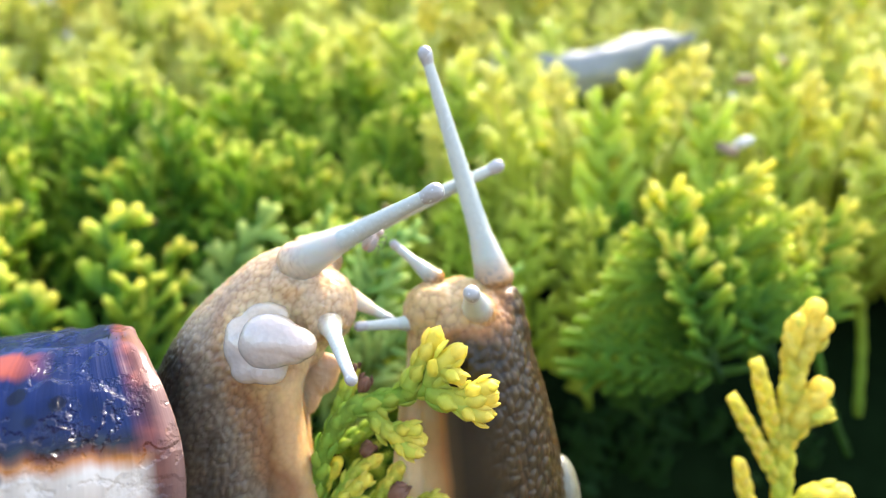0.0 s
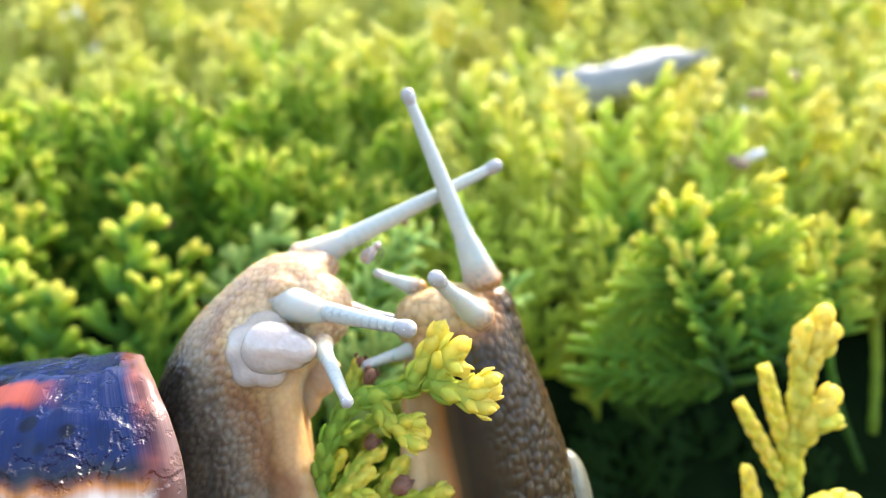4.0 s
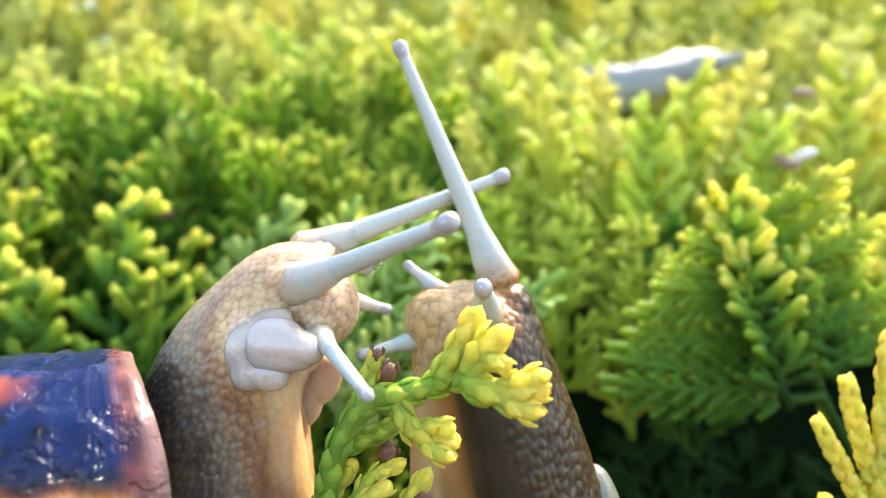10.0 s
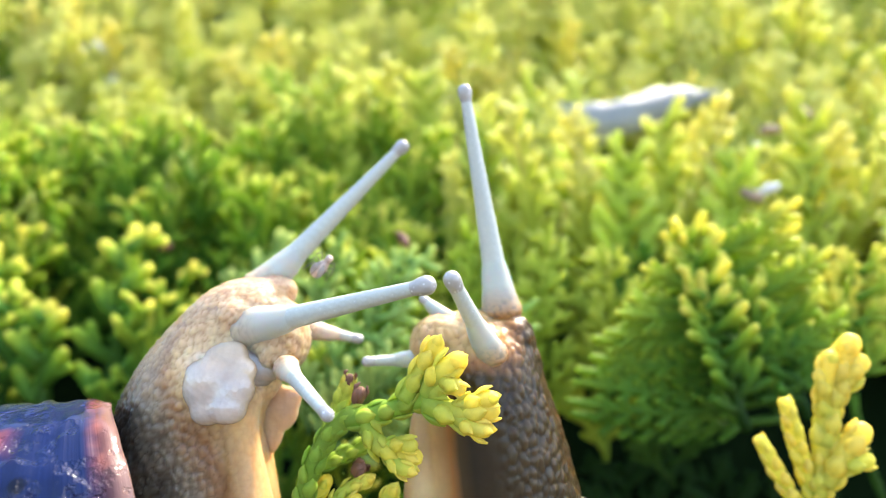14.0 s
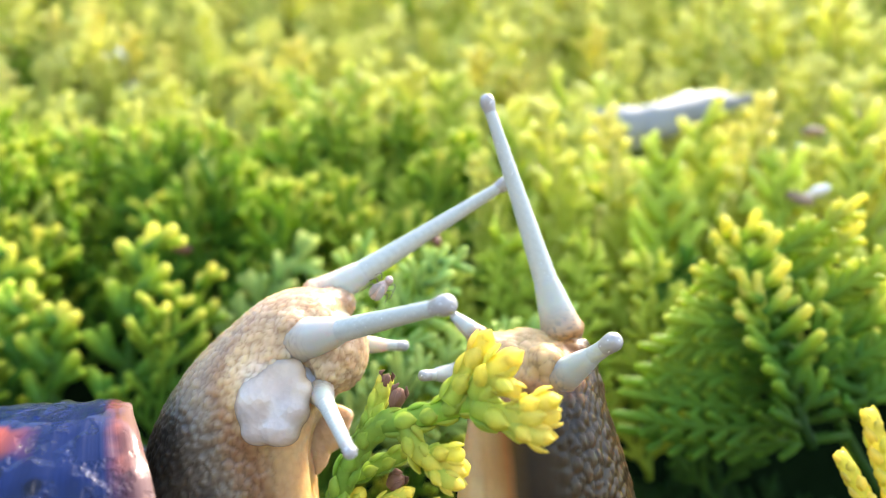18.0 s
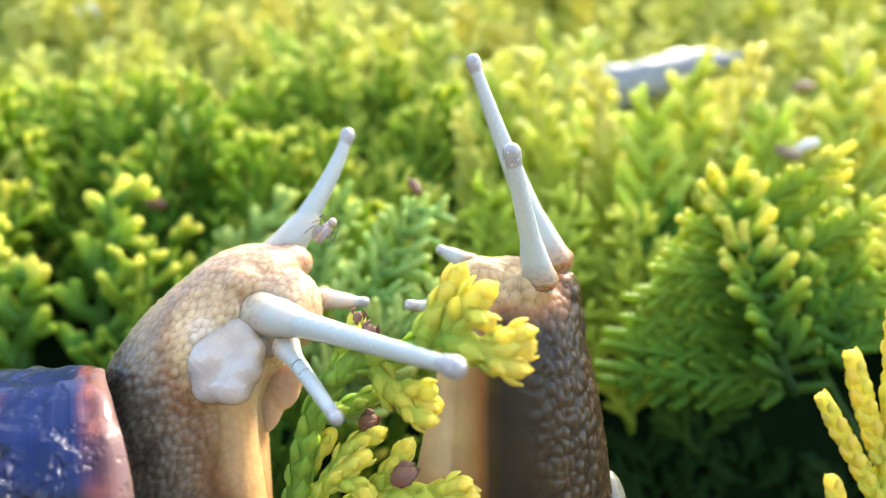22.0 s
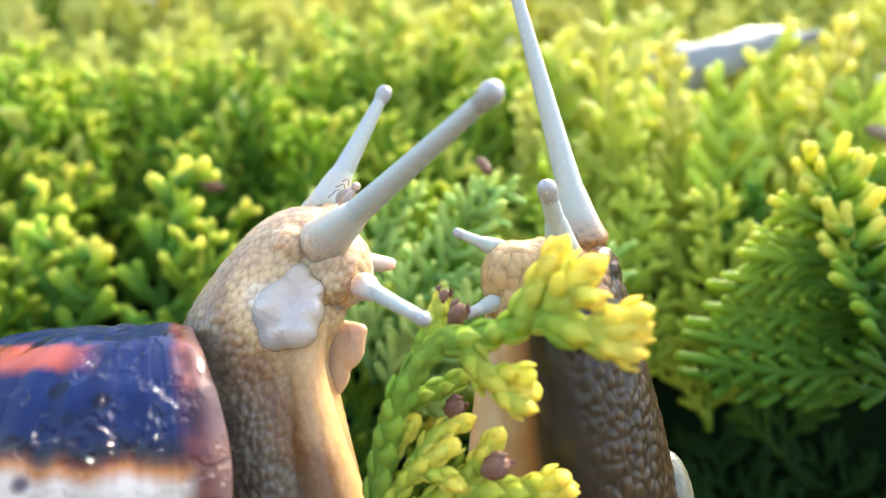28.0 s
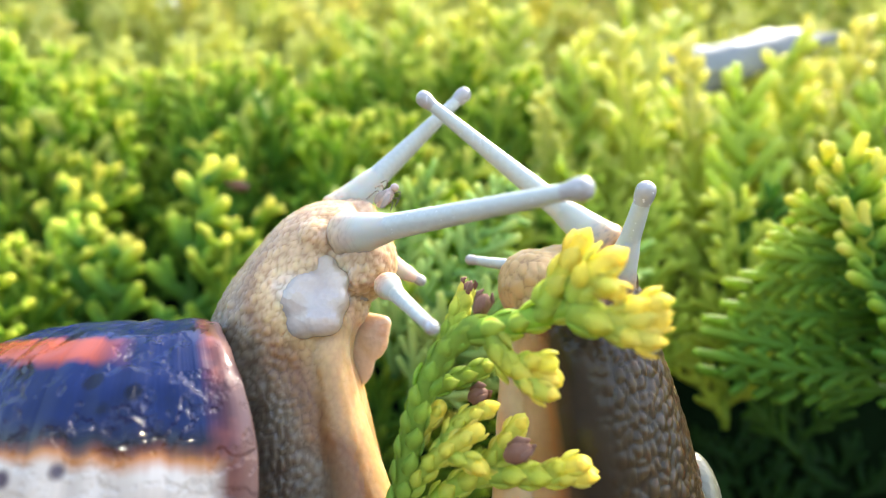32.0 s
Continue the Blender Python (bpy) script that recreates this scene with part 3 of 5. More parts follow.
def small_bits():
    """Dry scales, flecks and withered scraps caught in the hedge."""
    for i, (x, y, z, s, mat, word) in enumerate(((-45, 86, 5, 1.9, dry_red, "dry reddish scale"), (-44, 84, -7, 1.3, dry_red, "dry reddish scale"), (-6.2, 67, 4.4, 1.2, dry_red, "dry reddish scale"), (-2.5, 100, 22, 1.5, dry_red, "dry reddish scale"),
                                                (-92, 140, 52, 3.6, white_bit, "white petal scrap"), (-5, 124, 43, 2.4, white_bit, "white petal scrap"), (4, 124, 45, 2.2, white_bit, "white petal scrap"), (-98, 142, 62, 3.2, white_bit, "white petal scrap"),
                                                (43, 88, 15.5, 1.6, dry_brown, "brown withered scrap"), (45.5, 88, 16.5, 1.4, white_bit, "white petal scrap"), (51, 98, 29, 1.6, dry_brown, "brown withered scrap"), (49, 98, 26, 1.4, white_bit, "white petal scrap"), (58, 100, 33, 1.6, dry_brown, "brown withered scrap"))):
        rng = random.Random(i)
        v, f = ball(0, 0, 0, s * 1.35, s * 0.4, s * 0.55, 7, 9)
        v = [tuple(np.array(p) * (1 + 0.25 * noise.noise(Vector(p) * 0.8 + Vector((i, 0, 0))))) for p in v]
        ob = tagged(new("plant_scrap", mesh_of("plant_scrap", v, f, mat)), word + " caught in the hedge foliage", "scrap", "scraps in the hedge")
        ob.matrix_basis = Matrix.Translation(mm(x, y, z)) @ pose(0, 0, 0, rng.uniform(-30, 30), rng.uniform(-40, 40), rng.uniform(-60, 60))


near_sprays()
small_bits()


def random_sprays():
    rng = random.Random(5)
    far = []
    made = 0
    ys, zs = (np.array(v, float) for v in zip(*PROFILE[3:-1]))
    run = np.r_[0, np.cumsum(np.hypot(np.diff(ys), np.diff(zs)))]
    seen = float(np.interp(190, ys, run))
    for k in range(1900):
        y = float(np.interp(seen * rng.random() ** 1.1, run, ys))
        x = rng.uniform(-1, 1) * (0.85 * y + 30)
        if y < 90 and abs(x) < 64 and (x > 2 or rng.random() < 0.72):
            continue
        if 4 < x < 58 and 92 < y < 138 and rng.random() < 0.6:
            continue
        z = hedge_height(x, y) - 19 + rng.uniform(-9, 5)
        kind = rng.random()
        if x > 14 and z < -13 and y < 118:
            continue
        # golden on the sunny outside, greener in the hollows
        hollow = noise.noise(Vector((x * 0.02, y * 0.02, 1.7))) + (0.25 if x < -5 and y < 110 else -0.25) + (0.55 if x < -25 and y < 120 else 0.1 if x < -25 else 0) + (0.5 if z < -14 else 0)
        if -36 < x < 2 and y < 114:
            me = rng.choice(green)
        elif kind < 0.55 - 0.4 * hollow:
            me = rng.choice(slim)
        elif kind < 0.85 - 0.5 * hollow:
            me = rng.choice(gold)
        else:
            me = rng.choice(green)
        m = stand(x, y + 8, z, rng.uniform(-20, 20), rng.uniform(-34, 8), rng.uniform(-50, 50), rng.uniform(0.75, 1.15) * (1.0 if y < 110 else 1.0 + min(0.4, (y - 110) / 150)))
        if y < 150 and abs(x) < 0.9 * y + 15 and made < 230:
            part("spray", me, hedge, m)
            made += 1
        elif y > 88:
            far.append((me, m))
    for k in range(500):  # the slope above
        y = float(np.interp(rng.uniform(seen, run[-1]), run, ys))
        x = rng.uniform(-1, 1) * (0.95 * y + 40)
        far.append((rng.choice(coarse), stand(x, y + 8, hedge_height(x, y) - 19 + rng.uniform(-9, 5), rng.uniform(-20, 20), rng.uniform(-34, 8), rng.uniform(-50, 50), rng.uniform(1.2, 1.7))))
    for k in range(420):  # the hedge's front below the eye, and its flanks
        x, z = rng.uniform(-420, 420), -rng.uniform(130, 860)
        far.append((rng.choice(coarse), stand(x, 62 + rng.uniform(0, 14), z, rng.uniform(-30, 30), rng.uniform(-60, -20), rng.uniform(-60, 60), rng.uniform(1.2, 1.9))))
    for k in range(420):
        x, y = rng.uniform(-650, 650), rng.uniform(120, 640)
        if abs(x) > 0.95 * y + 40 or y > 390:
            far.append((rng.choice(coarse), stand(x, y, hedge_height(x, y) - 14, rng.uniform(-30, 30), rng.uniform(-30, 20), rng.uniform(-60, 60), rng.uniform(1.3, 2.0))))
    for k in range(700):  # the hedge's back, ends and outer top, with coarser sprays
        side = rng.random()
        if side < 0.4:
            m = stand(rng.uniform(-690, 690), 770 + rng.uniform(-10, 15), rng.uniform(-850, 40), rng.uniform(-30, 30), rng.uniform(25, 60), rng.uniform(-60, 60), rng.uniform(2.6, 4.2))
        elif side < 0.7:
            e = rng.choice((-1, 1))
            y = rng.uniform(90, 760)
            m = stand(e * 700, y, rng.uniform(-850, min(hedge_height(e * 700, y), 350) - 30), e * rng.uniform(30, 60), rng.uniform(-20, 20), rng.uniform(40, 130), rng.uniform(2.6, 4.2))
        else:
            x, y = rng.choice((-1, 1)) * rng.uniform(430, 700), rng.uniform(120, 640)
            m = stand(x, y, hedge_height(x, y) - 40, rng.uniform(-30, 30), rng.uniform(-30, 20), rng.uniform(-60, 60), rng.uniform(2.2, 3.4))
        far.append((rng.choice(coarse), m))
    by_mat = {}
    for me, m in far:
        by_mat.setdefault(me.materials[0].name, []).append((me, m))
    for mat, items in by_mat.items():
        co, fa, ag, n = [], [], [], 0
        for me, m in items:
            c = np.empty(len(me.vertices) * 3, dtype=np.float32)
            me.vertices.foreach_get("co", c)
            a = np.empty(len(me.vertices), dtype=np.float32)
            me.attributes["age_shade"].data.foreach_get("value", a)
            mat4 = np.array(m)
            co.append(c.reshape(-1, 3) @ mat4[:3, :3].T + mat4[:3, 3])
            fa += [[i + n for i in q.vertices] for q in me.polygons]
            ag.append(a)
            n += len(a)
        far_me = mesh_of("far_foliage", np.vstack(co) * 1000, fa, bpy.data.materials[mat], age_shade=np.concatenate(ag))
        tagged(part("far_foliage", far_me, hedge, label="blurred mass of conifer shoots"), kind="stuff")


# ---- twigs near the snails, scale by scale ----
def scale_leaf(name, length, width, thick, mat, age_shade):
    """One keeled, pointed scale leaf that lies along the z axis with its back to +x."""
    verts, faces, ages = [], [], []
    rows = [(0.0, 0.55), (0.25, 0.92), (0.5, 1.0), (0.72, 0.76), (0.9, 0.36), (1.04, 0.04)]
    for f, w in rows:
        out = thick * math.sin(math.pi * min(1, 0.18 + f * 0.75)) + 0.1 * f
        verts += [(0.0, -w * width / 2, f * length), (out * 0.8, -w * width / 4, f * length), (out * 1.15, 0, f * length), (out * 0.8, w * width / 4, f * length), (0.0, w * width / 2, f * length)]
        ages += [age_shade * (0.8 + 0.25 * f)] * 5
    for i in range(len(rows) - 1):
        for k in range(4):
            a = i * 5 + k
            faces.append((a, a + 1, a + 6, a + 5))
        faces.append((i * 5 + 4, i * 5, (i + 1) * 5, (i + 1) * 5 + 4))
    return mesh_of(name, verts, faces, mat, age_shade=ages)


SCALES = {k: scale_leaf("leaf_scale", 2.0, 1.75, 0.42, foliage_near, k / 10) for k in range(2, 11)}


def shoot(parent, points, radius, age0, age1):
    """A shoot of the twig through points (millimetres from the twig's foot), clad in pairs of scale leaves."""
    line = smooth_line(points, 8)
    rows = [(*p, radius * 0.8) for p in line]
    end = (line[-1] - line[-2]) / np.linalg.norm(line[-1] - line[-2])
    rows += [(*(line[-1] + end * radius * a), radius * 0.8 * b) for a, b in ((0.35, 0.93), (0.65, 0.75), (0.9, 0.4))]
    v, f = tube(rows, 8)
    core = part("shoot", mesh_of("shoot", v, f, foliage_near, age_shade=np.repeat(np.linspace(age0 * 0.8, age1 * 0.95, len(rows)), 8)), parent)
    steps = np.r_[0, np.cumsum(np.linalg.norm(np.diff(line, axis=0), axis=1))]
    total, s, k = steps[-1], 0.0, 0
    rng = random.Random(int(total * 1000))
    while s < total + 0.1:
        g = min(s, total - 0.01)
        here = np.array([np.interp(g, steps, line[:, i]) for i in range(3)])
        ahead = np.array([np.interp(min(g + 0.4, total), steps, line[:, i]) for i in range(3)]) - np.array([np.interp(g - 0.4, steps, line[:, i]) for i in range(3)])
        way = Vector(ahead).normalized()
        turn = way.to_track_quat("Z", "X")
        f = g / total
        bud = 1.0 - 0.25 * max(0, f - 0.7) / 0.3
        for side in (0, 180):
            a = side + 90 * (k % 2) + rng.uniform(-9, 9)
            local = Matrix.Rotation(radians(a), 4, "Z") @ Matrix.Translation((radius * 0.6 * bud / 1000, 0, 0)) @ Matrix.Rotation(radians(4.5 + 3 * f + rng.uniform(-2, 2)), 4, "Y")
            size = radius / 1.25 * rng.uniform(0.92, 1.08) * bud
            m = Matrix.Translation(Vector(here) / 1000) @ turn.to_matrix().to_4x4() @ local @ Matrix.Diagonal((size, size, size, 1))
            tone = max(3, min(10, round(1.0 + 10 * (age0 + (age1 - age0) * f) + rng.uniform(-0.6, 0.6))))
            part("leaf_scale", SCALES[tone], core, m)
        s += 0.95 * radius
        k += 1
    return core


def dry_bud(parent, x, y, z, size, aim):
    v, f = joined([ball(0, 0, 0, 0.6 * size, 0.6 * size, 0.9 * size, 6, 8)] + [tube([(0.3 * math.cos(a), 0.3 * math.sin(a), -0.3, 0.35 * size), (0.5 * math.cos(a), 0.5 * math.sin(a), 0.5, 0.3 * size), (0.3 * math.cos(a), 0.3 * math.sin(a), 1.1 * size, 0.06)], 6, 0.5) for a in (0.3, 2.4, 4.5)])
    part("dry_bud", mesh_of("dry_bud", v, f, dry_red), parent, Matrix.Translation((x / 1000, y / 1000, z / 1000)) @ Vector(aim).to_track_quat("Z", "X").to_matrix().to_4x4(), "dry reddish-brown bud scales")


def centre_twig():
    foot = np.array((-10.5, 45, -26))
    twig = tagged(new("conifer_twig"), "golden-green conifer twig with scale leaves between the snails", "twig", "twigs")
    twig.matrix_basis = Matrix.Translation(mm(*foot))

    def go(r, a, b, *pts):
        shoot(twig, [tuple(np.array(p) - foot) for p in pts], r, a, b)
    go(0.85, 0.15, 0.3, (-10.5, 45, -26), (-9.4, 43, -17), (-8.1, 42.5, -13.2), (-6.4, 42, -11.2))
    go(0.85, 0.35, 0.5, (-6.6, 42, -11.4), (-4.2, 42, -10.8), (-2.4, 41.5, -10.1), (-0.9, 41, -9.6))
    go(0.85, 0.5, 0.9, (-2.6, 41, -9.8), (-1.6, 41, -8), (-0.7, 41, -6.2))
    go(0.9, 0.5, 0.95, (-0.9, 40.5, -9.3), (-0.3, 40, -8), (0.8, 40, -7.1))
    go(0.7, 0.6, 0.95, (-0.2, 40, -8.2), (0.4, 39.6, -8.4), (0.9, 39.4, -8.6))
    go(1.0, 0.5, 0.95, (-1.0, 40.5, -9.8), (0.9, 39.7, -10.3), (2.8, 39.3, -9.9))
    go(0.75, 0.7, 1.0, (1.2, 39.6, -10.1), (2.0, 39.2, -9.5), (2.9, 39.0, -9.2))
    go(0.7, 0.7, 1.0, (1.0, 39.5, -10.4), (1.8, 39.0, -10.9), (2.6, 38.8, -11))
    go(0.8, 0.45, 0.9, (-5.2, 42, -11.3), (-4.2, 41.6, -12.9), (-1.9, 41.5, -13.5))
    go(0.65, 0.6, 0.95, (-3.6, 41.6, -13.1), (-2.9, 41.2, -12.7), (-2.1, 41.1, -12.7))
    go(0.65, 0.6, 0.9, (-3.6, 41.5, -13.3), (-2.8, 41, -14), (-2.1, 40.9, -14.2))
    go(0.65, 0.3, 0.45, (-8.6, 44, -15), (-7.2, 44.5, -14.4), (-5.6, 45, -13.6))
    go(0.7, 0.35, 0.7, (-8.2, 43, -13.2), (-7.6, 43.5, -11.4), (-7.0, 44, -9.2))
    go(0.65, 0.4, 0.85, (-10.2, 44.5, -20.5), (-9.3, 44, -18), (-8.2, 44, -16.2))
    go(0.7, 0.4, 0.9, (-9.6, 44, -21), (-7.8, 43.2, -18.6), (-5.9, 43, -17.1))
    go(0.6, 0.4, 0.85, (-7.8, 43.3, -18.6), (-6.9, 43.5, -16.8), (-5.2, 43.6, -15.8))
    go(0.6, 0.5, 0.9, (-7.4, 43.2, -18.4), (-6.3, 42.8, -18.6), (-5.4, 42.6, -18.9))
    go(0.75, 0.35, 0.6, (-9.8, 45, -24), (-7.4, 44.5, -21), (-4.6, 44, -19.3))
    go(0.7, 0.45, 0.9, (-5.4, 44.2, -19.6), (-4.2, 44, -17.8), (-3.4, 44, -16.6))
    go(0.8, 0.5, 0.9, (-4.9, 44, -19.5), (-2.4, 43.8, -19.3), (0.3, 43.5, -18.9))
    go(0.65, 0.6, 0.95, (-1.6, 43.6, -19.2), (-0.8, 43.2, -18.5), (0.1, 43, -18.2))
    go(0.7, 0.45, 0.85, (-8.6, 44.3, -22.8), (-6.6, 43.6, -22.4), (-5.2, 43.2, -22.8))
    dry_bud(twig, *(np.array((-5.9, 42.6, -9.9)) - foot), 0.85, (0.4, -0.4, 1))
    dry_bud(twig, *(np.array((-6.9, 43.8, -9.0)) - foot), 0.6, (0.3, -0.2, 1))
    dry_bud(twig, *(np.array((-3.4, 42.8, -17.9)) - foot), 1.05, (0.7, -0.4, 0.5))
    dry_bud(twig, *(np.array((-5.9, 44.2, -15.2)) - foot), 0.85, (0.6, -0.5, 0.4))


def side_twig():
    foot = np.array((30.4, 53, -34))
    twig = tagged(new("conifer_twig"), "bright yellow conifer twig standing apart beside the snails", "twig", "twigs")
    twig.matrix_basis = Matrix.Translation(mm(*foot))

    def go(r, a, b, *pts):
        shoot(twig, [tuple(np.array(p) - foot) for p in pts], r, a, b)
    go(0.95, 0.5, 0.8, (30.4, 53, -34), (30.6, 52.5, -22), (31, 52, -13))
    go(1.15, 0.75, 1.0, (31, 52, -13.5), (31.9, 52, -9), (33.1, 51.6, -5.2))
    go(0.9, 0.8, 1.0, (31.6, 52, -10), (32.7, 51.4, -8.2), (33.6, 51.2, -6.6))
    go(0.9, 0.8, 1.0, (31.3, 52, -11), (31, 51.6, -8.5), (31.4, 51.4, -6.4))
    go(0.85, 0.8, 1.0, (31.6, 51.6, -15), (32.6, 51, -14.6), (33.4, 50.8, -14.2))
    go(1.1, 0.75, 1.0, (31, 52, -16.5), (32, 51.4, -14.2), (33.4, 51.2, -12.2))
    go(0.8, 0.75, 0.95, (30.5, 52.6, -17.8), (29.2, 52.3, -14), (28.2, 52, -10.4))
    go(0.75, 0.75, 0.95, (30.4, 52.6, -21), (28.1, 52.3, -17), (26.1, 52, -13.5))
    go(1.0, 0.7, 0.95, (30.8, 52, -24), (33, 51.6, -21.8), (35.2, 51.5, -21.4))
    go(0.8, 0.65, 0.9, (30.4, 52.5, -27), (27.6, 52.2, -23), (26.6, 52, -19.3))


# ---- the snails ----
def snail_body(parent, pieces, tone_of, mat, size, height, smooth_of, stretch):
    co, no, faces = melted(pieces, 0.17, 14)
    tone, head, crown = np.array([tone_of(p) for p in co]).T
    weight = np.array([smooth_of(p) for p in co])
    out, knob = knobbly(co, no, size, height, weight, stretch)
    knob = 0.55 + (knob - 0.55) * np.clip(weight, 0.15, 1)
    return part("body", mesh_of("body", out, faces, mat, tone=tone, knob=knob, head=head, crown=crown), parent)


def fade(v, a, b):
    return min(1.0, max(0.0, (v - a) / (b - a)))


def shell(parent, m):
    """A banded whorl about an upright axis that grows round to its open mouth; the top of the mouth's rim is at the origin."""
    turns, along, around = 2.3, 300, 112
    big, small, mouth = 10.5, 9.0, radians(-50)
    verts, faces, band, growth = [], [], [], []
    cx, cy = -(big + small) * math.cos(mouth), -big * math.sin(mouth)
    for i in range(along + 1):
        f = 1 - (1 - i / along) ** 1.35
        th = (f - 1) * turns * 2 * math.pi
        g = 1.65 ** (th / (2 * math.pi))
        rim = fade(f, 0.993, 1.0)
        for k in range(around):
            a = 2 * math.pi * k / around
            ca, sa = math.cos(a), math.sin(a)
            # a whorl with a slightly flattened shoulder, its rim a little turned in
            q = (abs(ca) ** 2.04 + abs(sa) ** 2.04) ** (-1 / 2.04)
            dent = 0.12 * noise.noise(Vector((th * 9, a * 4, 0))) + 0.22 * noise.noise(Vector((th * 14, a * 5, 5))) * fade(f, 0.94, 0.975)
            r = small * q * (1 - 0.03 * rim * rim) + dent
            back = radians(6 * max(0.0, sa) ** 2 if ca > 0 else 6 - 16 * ca) * fade(f, 0.8, 1.0)
            rad = g * (big + r * ca)
            turn = mouth + th - back
            z = g * r * sa - small - (1 - g) * (2.0 + 16.0 * fade(-th, 0.7, 2.2))
            verts.append((cx + rad * math.cos(turn), cy + rad * math.sin(turn), z))
            band.append((math.pi / 2 - a if a < 1.5 * math.pi else 2.5 * math.pi - a) / math.pi)
            growth.append(f)
    for i in range(along):
        for k in range(around):
            j = (k + 1) % around
            faces.append((i * around + k, (i + 1) * around + k, (i + 1) * around + j, i * around + j))
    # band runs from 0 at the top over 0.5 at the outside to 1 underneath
    ob = part("shell", mesh_of("shell", verts, faces, shell_glaze, band=band, growth=growth), parent, m, "glossy dark shell with cream and rust bands, its blue sky sheen painted in")
    mod = ob.modifiers.new("wall", "SOLIDIFY")
    mod.thickness = 0.0006
    return ob


def segment_mesh(name, length, r0, r1, mat):
    """A soft tapered link of a tentacle, its end at the origin, with the rest behind it down the z axis."""
    def wide(f):
        return r1 + (r0 - r1) * f
    rows = [(0, 0, -length * f, wide(f)) for f in (1.25, 0.9, 0.6, 0.3, 0.0, -0.08)]
    v, f = tube(rows, 20)
    return mesh_of(name, v, f[:-2], mat)


def tentacle(parent, base, count, length, r0, r1, tip, label, eye=True):
    """The links of a tentacle, thick to thin, that slide over one another; the last one carries the rounded tip."""
    links = []
    for k in range(count):
        a, b = (r0 + (r1 - r0) * (i / count) ** 0.56 for i in (k, k + 1))
        if k:
            links.append(part("tentacle_link", segment_mesh("tentacle_link", length / count, a, b, tentacle_skin), parent, label=label))
        else:
            # a cone of the skin that narrows into the first link
            rows = [(0, 0, z * r0, w * r0) for z, w in ((-1.5, 0.1), (-1.4, 0.6), (-1.1, 1.05), (-0.6, 1.28), (0.0, 1.14), (0.6, 1.02), (1.2, 0.92), (1.8, 0.83), (2.4, 0.71), (2.9, 0.55), (3.1, 0.3))]
            v, f = tube(smooth_line(rows, 7), 40)
            co = np.array(v)
            no = co * (1, 1, 0) / (np.linalg.norm(co[:, :2], axis=1)[:, None] + 1e-6)
            veil = np.array([fade(p[2] / r0, -0.8, 1.1) for p in co])
            co, knob = knobbly(co, no, 0.42, 0.09, 1 - veil)
            tone = np.full(len(co), 0.34)
            links.append(part("tentacle_base", mesh_of("tentacle_base", co, f, base, tone=tone, knob=knob, head=np.full(len(co), 1.0 if base == skin_pale else 0.0), veil=veil), parent))
    v, f = tube(smooth_line([(0, 0, z * tip, r1 + (tip - r1) * w if w >= 0 else tip * -w) for z, w in ((-2.0, -0.55), (-1.8, 0.0), (-1.4, 0.15), (-0.95, 0.6), (-0.45, 0.95), (0.0, 1.0), (0.4, -0.92), (0.75, -0.68), (0.95, -0.32), (1.0, -0.06))], 2), 18)
    end = part("tentacle_tip", mesh_of("tentacle_tip", v, f, tentacle_tip), parent, label="rounded tentacle tip")
    if eye:
        v, f = ball(tip * 0.1, -tip * 0.3, tip * 0.6, tip * 0.26, tip * 0.26, tip * 0.26, 6, 10)
        part("eye", mesh_of("eye", v, f, eye_dark), end, label="dark eye point")
    links.append(end)
    return links


